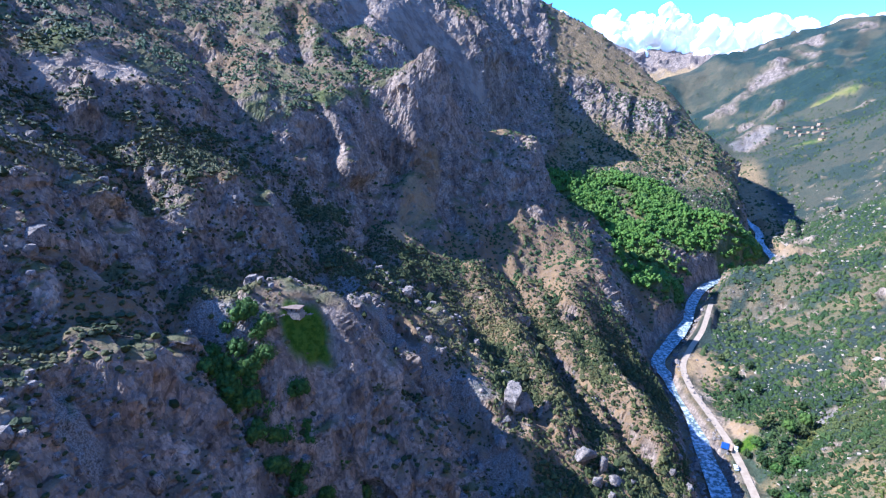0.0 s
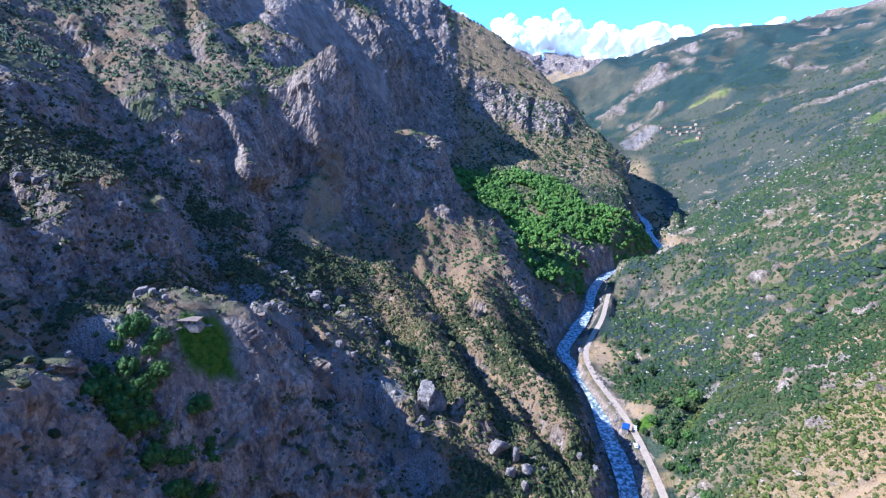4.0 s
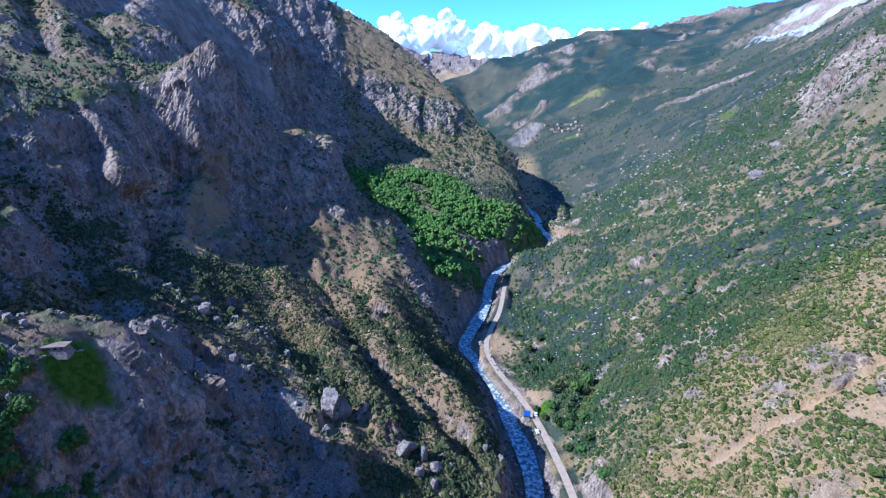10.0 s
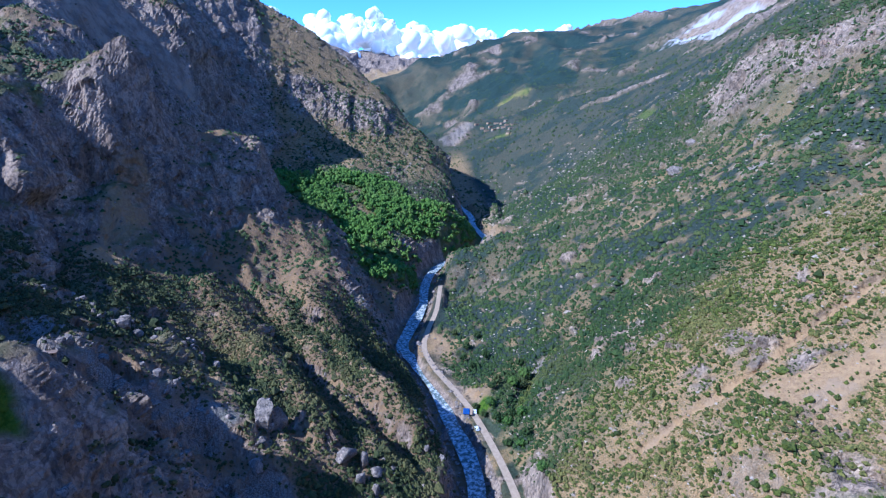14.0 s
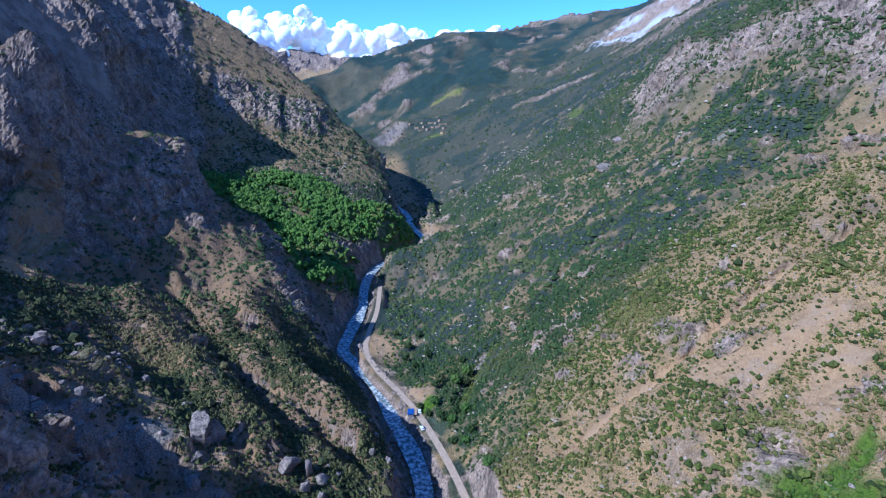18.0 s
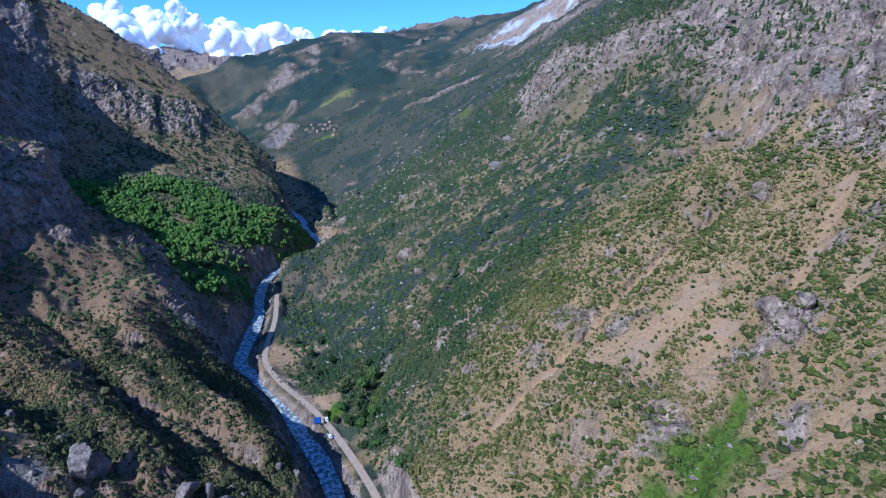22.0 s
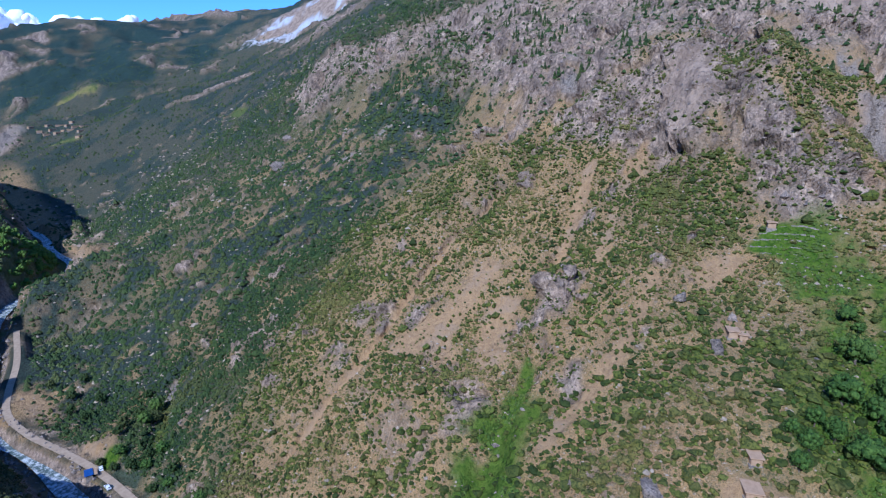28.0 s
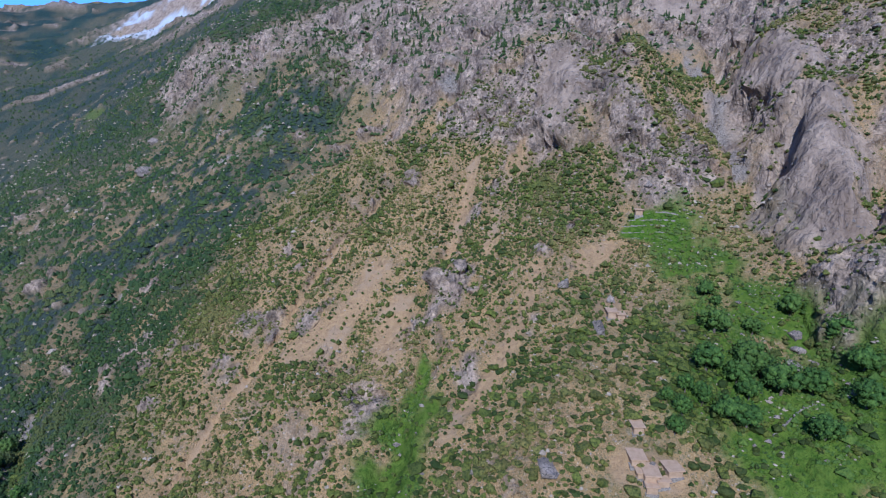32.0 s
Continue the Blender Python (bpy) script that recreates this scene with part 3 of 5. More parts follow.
LEFT_RELIEF += [
    (24, 9, [(-203, 301), (-181, 291), (-166, 292)]),
    (16, 9, [(-202, 475), (-169, 442), (-140, 382)]),
    (14, 9, [(17, 466), (-19, 434), (-50, 401)]),
    (12, 7, [(-10, 439), (12, 403), (36, 390)]),
    (7, 4, [(-115, 146), (-106, 153), (-97, 156)]),
    (9, 6, [(-86, 130), (-75, 142), (-71, 141)]),
    (9, 6, [(-27, 186), (-18, 177), (-10, 169)]),
    (10, 6, [(11, 363), (23, 316), (40, 241), (46, 213)]),
    (10, 6, [(69, 379), (79, 321), (84, 245), (92, 220)]),
    (16, -10, [(-103, 630), (-114, 558), (-92, 493)]),
]
RIGHT_RELIEF = [
    (13, 11, [(204, 530), (221, 528), (249, 542)]),
    (12, -9, [(481, 92), (395, 86), (351, 91), (319, 103), (287, 111), (270, 120)]),
    (14, -9, [(568, 263), (474, 198), (413, 199), (349, 205)]),
    (26, 12, [(619, 470), (503, 343)]),
    (20, 11, [(332, 27), (288, 12)]),
    (20, 9, [(483, 166), (382, 118)]),
    (16, 9, [(368, -16), (288, -7)]),
    (14, -9, [(407, 7), (308, 1), (280, 2)]),
    (8, -5, [(317, 73), (282, 68), (243, 68)]),
    (10, 7, [(221, 65), (204, 64)]),
    (14, 9, [(255, -78), (237, -71), (220, -75)]),
    (7, -8, [(272, -74), (256, -67), (248, -61)]),
    (14, 8, [(327, -77), (293, -80), (273, -83)]),
]
YARDS = [(-55, 175, 8), (-40, 220, 5), (141, -11, 9), (191, -1, 5), (240, -13, 7), (150, -8, 6)]



def strips(x, y, rows, seed=91, grow=1.0, soft=0.3):
    """How far places lie inside soft-edged strips (half width, line) of the plan."""
    k = np.zeros(np.shape(x))
    w = 0.45 * fbm(x / 9, y / 9, octaves=3, seed=seed)
    for half, line in rows:
        half = half * grow
        lo = np.min(line, 0) - half * 2
        hi = np.max(line, 0) + half * 2
        inside = (x > lo[0]) & (x < hi[0]) & (y > lo[1]) & (y < hi[1])
        if not inside.any():
            continue
        d, _ = line_distance(x[inside], y[inside], [(p[0], p[1], 0) for p in line])
        k[inside] = np.maximum(k[inside], 1 - smooth(0.9 - soft, 0.9 + soft, d / half + w[inside]))
    return k


def relief(x, y, rows):
    """Ribs and furrows: a rounded rise or cut along each line, wandering a little and broken along its length."""
    h = np.zeros(np.shape(x))
    w = 0.35 * fbm(x / 11, y / 11, octaves=3, seed=93)
    for half, tall, line in rows:
        lo, hi = np.min(line, 0) - half * 2, np.max(line, 0) + half * 2
        inside = (x > lo[0]) & (x < hi[0]) & (y > lo[1]) & (y < hi[1])
        if inside.any():
            d, _ = line_distance(x[inside], y[inside], [(p[0], p[1], 0) for p in line])
            h[inside] += tall * (1 - smooth(0.0, 1.35, d / half + w[inside]))
    return h


def masks(x, y, z, slope):
    west = smooth(-25, 25, RIVER_X(y) - x) * np.maximum(smooth(640, 560, y), smooth(150, 90, x - 0.1 * (y - 700)))
    n1 = fbm(x / 45, y / 45, octaves=4, seed=5)
    close = smooth(1900, 800, np.hypot(x, y))
    n2 = fbm(x / 12, y / 12, octaves=4, seed=6) * close
    second = smooth(640, 700, y) * smooth(1250, 1100, y) * smooth(100, 150, x - 0.1 * (y - 700)) * smooth(430, 400, x - 0.4 * (y - 700))
    rock = smooth(0.98, 1.25, slope + 0.40 * n1 + 0.45 * n2 + west * (0.18 + 0.28 * smooth(70, 115, z) + 0.22 * smooth(140, 175, z) * smooth(620, 560, y)) - 0.75 * second)
    n3 = fbm(x / 90, y / 90, octaves=4, seed=16) * (1 - close)
    rock = np.maximum(rock, smooth(0.32, 0.5, n3))
    rock = np.maximum(rock, (1 - west) * smooth(195, 225, z + 30 * n1 + 18 * n2 + 0.10 * (x - 300)) * smooth(620, 480, np.hypot(x, y)) * smooth(230, 150, y - 0.25 * (x - 300)) * smooth(-0.45, 0.1, n2 + 0.3))
    rock = np.maximum(rock, strips(x, y, ROCK_STRIPS) * smooth(-0.6, -0.1, n2 + 0.15))
    rock = rock * (1 - smooth(1100, 1500, np.hypot(x, y)) * smooth(4000, 3600, np.hypot(x, y)) * smooth(0.15, -0.1, fbm(x / 130, y / 130, octaves=5, seed=19)))
    rock = np.maximum(rock, smooth(0.42, 0.55, n2 + 0.2 * n1) * close)
    bare = strips(x, y, BARE_STRIPS) * (1 - 0.5 * west * smooth(-0.2, 0.2, n2))
    grass = smooth(0.15, 0.5, fbm(x / 60, y / 60, octaves=3, seed=8) + 0.3 * n2 - 0.5 * west) * 0.15 * (1 - rock) * smooth(1100, 700, np.hypot(x, y))
    grass = grass * (1 - bare)
    lush = strips(x, y, GRASS_STRIPS) * smooth(-0.55, 0.0, n2 + 0.1) * (1 - 0.45 * west)
    rock = rock * (1 - 0.8 * lush)
    scree = strips(x, y, SCREE_STRIPS) * smooth(-0.4, 0.2, n2)
    field = strips(x, y, FIELD_STRIPS)
    dense = strips(x, y, DENSE_STRIPS, grow=1.3, soft=0.75) * smooth(-0.5, 0.05, n1 + 0.5 * n2 + 0.15)
    wood = strips(x, y, FOREST_STRIPS, grow=1.05) * (1 - strips(x, y, CLEARING_STRIPS))
    slab = strips(x, y, SLAB_STRIPS) * smooth(-0.6, -0.3, n2)
    rock = np.maximum(rock, slab) * (1 - strips(x, y, EARTH_STRIPS, soft=0.5))
    gully = strips(x, y, GULLY_STRIPS, soft=0.7) + 1.5 * strips(x, y, CLEFT_STRIPS, soft=0.5)
    return lush, slab, gully, west, rock, grass, scree, field, bare, dense, wood


def RIVER_X(y):
    ys = np.array([p[1] for p in RIVER_COURSE])
    xs = np.array([p[0] for p in RIVER_COURSE])
    return np.interp(y, ys, xs)


az = np.radians(np.r_[np.arange(-46, 118, 0.2), np.arange(118, 314, 2.0)])


def ring_radii(count=600):
    """Rings round the middle of the valley, set closer where the land stands steep."""
    coarse = np.radians(np.arange(-46, 314, 2.0))
    rr = np.geomspace(70, 4850, 420)
    A, R = np.meshgrid(coarse, rr, indexing="ij")
    h = height((R * np.sin(A)).ravel(), (R * np.cos(A)).ravel()).reshape(R.shape)
    rise = np.degrees(np.arctan2(h - 172, R))
    top = np.maximum.accumulate(rise, axis=1)
    w = np.abs(np.gradient(rise, axis=1)) * (0.25 + 0.75 * smooth(2.5, 0.8, top - rise)) + 0.045
    for _ in range(3):
        w = (np.roll(w, 1, 0) + 2 * w + np.roll(w, -1, 0)) / 4
        w[:, 1:-1] = (w[:, :-2] + 2 * w[:, 1:-1] + w[:, 2:]) / 4
    c = np.cumsum(w, axis=1)
    c = (c - c[:, :1]) / (c[:, -1:] - c[:, :1])
    u = np.linspace(0, 1, count)
    rings = np.array([np.interp(u, row, rr) for row in c])
    f = (np.degrees(az) + 46) / 2.0
    i = np.clip(f.astype(int), 0, len(coarse) - 1)
    k = (f - i)[:, None]
    return rings[i] * (1 - k) + rings[(i + 1) % len(coarse)] * k


inner = np.geomspace(0.02, 70, 20)[:-1]
RAD = np.concatenate([np.repeat(inner[None], len(az), 0), ring_radii()], 1)
AZ = np.repeat(az[:, None], RAD.shape[1], 1)
gx, gy = RAD * np.sin(AZ), RAD * np.cos(AZ)
gz = height(gx.ravel(), gy.ravel()).reshape(gx.shape)


def slopes(gx, gy, gz):
    dr = np.gradient(gz, axis=1) / np.gradient(RAD, axis=1)
    step = (np.roll(AZ, -1, 0) - np.roll(AZ, 1, 0)) % 6.2831853
    da = (np.roll(gz, -1, 0) - np.roll(gz, 1, 0) - dr * (np.roll(RAD, -1, 0) - np.roll(RAD, 1, 0))) / (RAD * step)
    return np.hypot(dr, da), dr, da


slope, _dr, _da = slopes(gx, gy, gz)
lush, slab, gully, west, rock, grass, scree, field, bare, dense, wood = masks(gx, gy, gz, slope)
far = 1 + smooth(600, 3000, RAD) * 4
dist_water, _ = line_distance(gx, gy, RIVER_COURSE[::6])
dist_road, _ = line_distance(gx, gy, ROAD_COURSE[::2])
homes = np.ones(gx.shape)
for hx, hy, hr in YARDS:
    homes = np.minimum(homes, smooth(hr, hr * 2, np.hypot(gx - hx, gy - hy)))
calm = smooth(8, 30, dist_water) * smooth(4, 14, dist_road) * (1 - 0.5 * field) * homes
rough = (0.15 + 0.85 * rock) * calm * (1 - 0.75 * bare * (1 - 0.6 * west)) * (1 - 0.4 * scree) * (1 - 0.6 * grass) * (1 - 0.9 * slab) * (1 - 0.4 * west * smooth(135, 165, gz) * smooth(700, 600, RAD))
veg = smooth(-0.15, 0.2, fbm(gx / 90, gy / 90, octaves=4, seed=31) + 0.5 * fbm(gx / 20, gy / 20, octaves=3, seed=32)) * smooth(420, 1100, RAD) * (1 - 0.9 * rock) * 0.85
# the shady half of the right-hand slopes, behind the line of scars; veg colour deepens its shade
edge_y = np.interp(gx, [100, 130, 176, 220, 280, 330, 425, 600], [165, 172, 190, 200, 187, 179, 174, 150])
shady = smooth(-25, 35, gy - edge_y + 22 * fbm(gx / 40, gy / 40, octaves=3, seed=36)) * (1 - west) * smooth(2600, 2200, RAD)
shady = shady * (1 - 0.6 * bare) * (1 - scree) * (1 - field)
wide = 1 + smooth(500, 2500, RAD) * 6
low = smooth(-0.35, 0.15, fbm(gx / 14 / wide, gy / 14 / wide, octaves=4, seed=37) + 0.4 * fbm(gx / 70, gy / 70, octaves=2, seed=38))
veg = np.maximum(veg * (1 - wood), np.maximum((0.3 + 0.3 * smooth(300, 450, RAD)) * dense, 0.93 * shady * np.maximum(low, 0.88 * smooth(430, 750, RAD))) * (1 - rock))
# far ranges almost wholly take the haze-blue woodland colour
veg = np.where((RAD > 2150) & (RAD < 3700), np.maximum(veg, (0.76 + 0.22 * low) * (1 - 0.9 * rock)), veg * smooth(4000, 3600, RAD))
slope_two = smooth(640, 700, gy) * smooth(1250, 1100, gy) * smooth(60, 120, gx - 0.1 * (gy - 700)) * smooth(430, 400, gx - 0.4 * (gy - 700))
veg = veg * (1 - 0.85 * slope_two)
gz = gz - calm * gully * 5.0
gz = gz + calm * relief(gx, gy, LEFT_RELIEF + RIGHT_RELIEF)
slope, _dr, _da = slopes(gx, gy, gz)
gz = gz + smooth(1300, 2200, RAD) * smooth(4300, 3800, RAD) * 38 * (ridged(gx / 330, gy / 330, octaves=4, seed=14) - 0.2)
snow = strips(gx, gy, SNOW_STRIPS) * smooth(-0.05, 0.2, fbm(gx / 60, gy / 60, octaves=5, seed=46))
veg = veg * (1 - strips(gx, gy, SNOW_STRIPS))
# spurs and runnels down the slopes, then broken ground, then crags
gz = gz + calm * 0.45 * far * 6.5 * (ridged(gx / 75 / far, gy / 75 / far, octaves=3, seed=11) - 0.15)
gz = gz + calm * west * (1 - rock) * 2.4 * ridged(gx / 19, gy / 19, octaves=3, seed=48)
gz = gz + calm * (2.0 * fbm(gx / 30, gy / 30, octaves=5, seed=1) + 0.6 * fbm(gx / 6, gy / 6, octaves=3, seed=2))
gz = gz + rough * far * (1 + 0.6 * (1 - west)) * (3.6 * ridged(gx / 40 / far, gy / 40 / far, gz / 90 / far, 4, 3) - 0.8)
push = rough * far * (1 + 0.5 * (1 - west)) * (2.0 * ridged(gx / 24 / far, gy / 24 / far, gz / 75 / far, 3, 4) + 0.6 * fbm(gx / 4.5 / far, gy / 4.5 / far, gz / 5 / far, 3, 7))
push += rough * far * blocks_of_stone(gx / far, gy / far, gz / far)
push += smooth(6, 14, dist_water) * smooth(4, 9, dist_road) * 0.5 * fbm(gx / 3.0, gy / 3.0, gz / 3.0, 2, 9)
nrm = np.sqrt(1 + slope ** 2)
ur, ua = -_dr / nrm, -_da / nrm
px = gx + push * (ur * np.sin(AZ) + ua * np.cos(AZ))
py = gy + push * (ur * np.cos(AZ) - ua * np.sin(AZ))
pz = gz + push * 0.4


def uprightness(x, y, z):
    """The upward part of the finished surface's normal, at every corner of the sheet."""
    p = np.stack([x, y, z], 2)
    a = np.roll(p, -1, 0) - np.roll(p, 1, 0)
    b = np.gradient(p, axis=1)
    c = np.cross(a, b)
    return np.abs(c[..., 2]) / (np.linalg.norm(c, axis=2) + 1e-9)


# ledges gather soil and grass, and steep breaks show bare stone
flatness = uprightness(px, py, pz)
flatness = (np.roll(flatness, 1, 0) + 2 * flatness + np.roll(flatness, -1, 0)) / 4
ledge = smooth(0.66, 0.82, flatness) * rock * (1 - slab) * smooth(900, 650, RAD) * (0.2 + 0.8 * west)
steep = smooth(0.60, 0.42, flatness) * smooth(1500, 900, RAD) * calm
rock = np.maximum(rock * (1 - 0.75 * ledge), steep * (0.5 + 0.5 * west))
grass = np.maximum(grass, 0.55 * ledge * smooth(-0.2, 0.25, fbm(gx / 18, gy / 18, octaves=3, seed=44)))


def sheet(name, px, py, pz, wrap, mat, attrs=()):
    na, nr = px.shape
    v = np.stack([px, py, pz], 2).reshape(-1, 3)
    i = np.arange(na if wrap else na - 1)[:, None]
    j = np.arange(nr - 1)[None, :]
    i2 = (i + 1) % na
    q = np.stack([i * nr + j, i * nr + j + 1, i2 * nr + j + 1, i2 * nr + j], 2).reshape(-1, 4)
    me = bpy.data.meshes.new(name)
    me.vertices.add(len(v))
    me.vertices.foreach_set("co", v.ravel())
    me.loops.add(q.size)
    me.loops.foreach_set("vertex_index", q.ravel().astype(np.int32))
    me.polygons.add(len(q))
    me.polygons.foreach_set("loop_start", np.arange(0, q.size, 4, dtype=np.int32))
    me.polygons.foreach_set("loop_total", np.full(len(q), 4, np.int32))
    if attrs:      # rock breaks in flat faces
        r4 = np.asarray(attrs[0][1]).ravel()[q[:, 0]]
        me.polygons.foreach_set("use_smooth", (r4 < 0.45))
    me.update(calc_edges=True)
    for key, val in attrs:
        me.attributes.new(key, "FLOAT", "POINT").data.foreach_set("value", val.ravel().astype(np.float32))
    me.materials.append(mat)
    return new(name, me)


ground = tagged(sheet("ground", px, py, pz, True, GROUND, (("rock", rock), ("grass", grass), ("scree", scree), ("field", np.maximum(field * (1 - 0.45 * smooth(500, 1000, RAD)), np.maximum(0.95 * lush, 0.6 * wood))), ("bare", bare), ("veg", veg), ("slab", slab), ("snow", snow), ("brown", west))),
                "steep rocky valley sides of grey granite, tan soil and scrub", "terrain", kind="structure")


# ---- river ----
def water_material():
    m, n, l, b = material("white_water", 0.5)
    b.inputs["Specular IOR Level"].default_value = 0.12
    vec = n.new("ShaderNodeNewGeometry").outputs["Position"]
    foam = noise_tex(n, l, vec, 0.42, 7, 0.72)
    col = mix(n, l, ramp(n, l, foam, 0.42, 0.62), (0.085, 0.115, 0.10), (0.60, 0.61, 0.57))
    l.new(col, b.inputs["Base Color"])
    bump = n.new("ShaderNodeBump")
    bump.inputs["Strength"].default_value, bump.inputs["Distance"].default_value = 0.8, 0.6
    l.new(foam, bump.inputs["Height"])
    l.new(bump.outputs[0], b.inputs["Normal"])
    return m


def ribbon(name, line, half, lift, mat, cuts=6, wobble=0.0):
    pts = np.array(line)
    tang = np.gradient(pts[:, :2], axis=0)
    tang /= np.linalg.norm(tang, axis=1)[:, None]
    side = np.stack([tang[:, 1], -tang[:, 0]], 1)
    k = np.linspace(-1, 1, cuts + 1)
    at = np.arange(len(pts)) / 8.0
    w = [half * (1 + wobble * fbm(at, np.full(len(pts), s + 0.5), octaves=3, seed=3 + s)) for s in (0, 1)]
    off = k[None] * np.where(k[None] < 0, w[0][:, None], w[1][:, None])
    X = pts[:, None, 0] + side[:, None, 0] * off
    Y = pts[:, None, 1] + side[:, None, 1] * off
    Z = pts[:, None, 2] + lift + 0 * X
    return sheet(name, X, Y, Z, False, mat)


river = tagged(ribbon("river", RIVER_COURSE, 4.5, 0.0, water_material(), 12, 0.4), "fast white-water mountain river between rocky banks", "river", kind="structure")


def road_material():
    m, n, l, b = material("gravel_track", 0.95)
    vec = n.new("ShaderNodeNewGeometry").outputs["Position"]
    col = mix(n, l, ramp(n, l, noise_tex(n, l, vec, 0.5), 0.35, 0.65), (0.35, 0.25, 0.155), (0.44, 0.325, 0.21))
    l.new(col, b.inputs["Base Color"])
    return m


ROADM = road_material()
road = tagged(ribbon("road", ROAD_COURSE, 1.9, 0.12, ROADM, 4, 0.12), "dusty gravel track cut along the river bank", "road", kind="structure")
road_upper = tagged(ribbon("road", ROAD_UPPER, 2.4, 0.12, ROADM, 4, 0.12), "dusty gravel track rounding the far bend", "road", kind="structure")



# ---- scattered growth ----
def icosahedron():
    g = (1 + 5 ** 0.5) / 2
    v = np.array([(-1, g, 0), (1, g, 0), (-1, -g, 0), (1, -g, 0), (0, -1, g), (0, 1, g), (0, -1, -g), (0, 1, -g), (g, 0, -1), (g, 0, 1), (-g, 0, -1), (-g, 0, 1)], float)
    f = np.array([(0, 11, 5), (0, 5, 1), (0, 1, 7), (0, 7, 10), (0, 10, 11), (1, 5, 9), (5, 11, 4), (11, 10, 2), (10, 7, 6), (7, 1, 8),
                  (3, 9, 4), (3, 4, 2), (3, 2, 6), (3, 6, 8), (3, 8, 9), (4, 9, 5), (2, 4, 11), (6, 2, 10), (8, 6, 7), (9, 8, 1)])
    return v / np.linalg.norm(v[0]), f


ICO_V, ICO_F = icosahedron()
rng = np.random.default_rng(7)


def subdivided(v, f):
    v, cache, out = list(map(tuple, v)), {}, []
    def half(a, b):
        k = (min(a, b), max(a, b))
        if k not in cache:
            p = np.array(v[a]) + np.array(v[b])
            v.append(tuple(p / np.linalg.norm(p)))
            cache[k] = len(v) - 1
        return cache[k]
    for a, b, c in f:
        ab, bc, ca = half(a, b), half(b, c), half(c, a)
        out += [(a, ab, ca), (ab, b, bc), (ca, bc, c), (ab, bc, ca)]
    return np.array(v), np.array(out)


ICO2_V, ICO2_F = subdivided(ICO_V, ICO_F)
ICO3_V, ICO3_F = subdivided(ICO2_V, ICO2_F)


def clump(count, squash=0.8, spread=0.55, size=(0.5, 0.75)):
    """A leafy mass of rough balls, one unit in radius, standing on z = 0."""
    vs, fs = [], []
    for k in range(count):
        r = rng.uniform(*size) if count > 1 else 1.0
        a, d = rng.uniform(0, 6.28), spread * math.sqrt(rng.uniform(0, 1)) if count > 1 else 0
        c = np.array((d * math.cos(a), d * math.sin(a), rng.uniform(0.35, 0.9) * squash))
        fs.append(ICO_F + 12 * len(vs))
        vs.append(ICO_V * r * rng.uniform(0.58, 1.34, (12, 1)) * np.array((1, 1, squash)) + c)
    return np.concatenate(vs), np.concatenate(fs)


OCT_V = np.array([(1, 0, 0), (-1, 0, 0), (0, 1, 0), (0, -1, 0), (0, 0, 1), (0, 0, -1)], float)
OCT_F = np.array([(0, 2, 4), (2, 1, 4), (1, 3, 4), (3, 0, 4), (2, 0, 5), (1, 2, 5), (3, 1, 5), (0, 3, 5)])


def tuft(count):
    """A small bush for the far slopes: rough eight-sided lumps."""
    vs, fs = [], []
    for k in range(count):
        c = np.array((rng.uniform(-0.5, 0.5), rng.uniform(-0.5, 0.5), 0.55)) * (1 if count > 1 else (0, 0, 1))
        fs.append(OCT_F + 6 * len(vs))
        vs.append(OCT_V * rng.uniform(0.55, 1.25, (6, 1)) * (0.75 if count > 1 else 1.0) + c)
    return np.concatenate(vs), np.concatenate(fs)


def cap(sides=5):
    """A low far-off bush: an uneven ring drawn up to a blunt top."""
    a = np.arange(sides) / sides * 6.283 + rng.uniform(0, 1)
    q = rng.uniform(0.7, 1.2, sides)
    v = np.r_[np.c_[q * np.cos(a), q * np.sin(a), rng.uniform(0.0, 0.25, sides)], [(rng.uniform(-0.2, 0.2), rng.uniform(-0.2, 0.2), 1.25)]]
    return v, np.array([(k, (k + 1) % sides, sides) for k in range(sides)])


def spike(layers=3):
    """A conifer, one unit in radius and three high, of ragged whorls."""
    vs, fs, n = [], [], 7
    for k in range(layers):
        z0, z1 = 0.3 + 2.7 * k / layers, 0.3 + 2.7 * (k + 1.5) / layers
        r = 1.0 - 0.75 * k / layers
        a = np.arange(n) / n * 6.283 + k
        q = r * rng.uniform(0.65, 1.15, n)
        fs.append(np.array([(i, (i + 1) % n, n) for i in range(n)]) + (n + 1) * k)
        vs.append(np.r_[np.c_[q * np.cos(a), q * np.sin(a), z0 + rng.uniform(-0.1, 0.1, n)], [(0, 0, min(z1, 3.0))]])
    return np.concatenate(vs), np.concatenate(fs)


def tri_mesh(name, v, f, mat, flat=False):
    me = bpy.data.meshes.new(name)
    me.vertices.add(len(v))
    me.vertices.foreach_set("co", np.asarray(v, np.float32).ravel())
    me.loops.add(f.size)
    me.loops.foreach_set("vertex_index", np.asarray(f, np.int32).ravel())
    me.polygons.add(len(f))
    me.polygons.foreach_set("loop_start", np.arange(0, f.size, 3, dtype=np.int32))
    me.polygons.foreach_set("loop_total", np.full(len(f), 3, np.int32))
    if flat:
        me.polygons.foreach_set("use_smooth", np.zeros(len(f), bool))
    me.update(calc_edges=True)
    if mat:
        me.materials.append(mat)
    return me


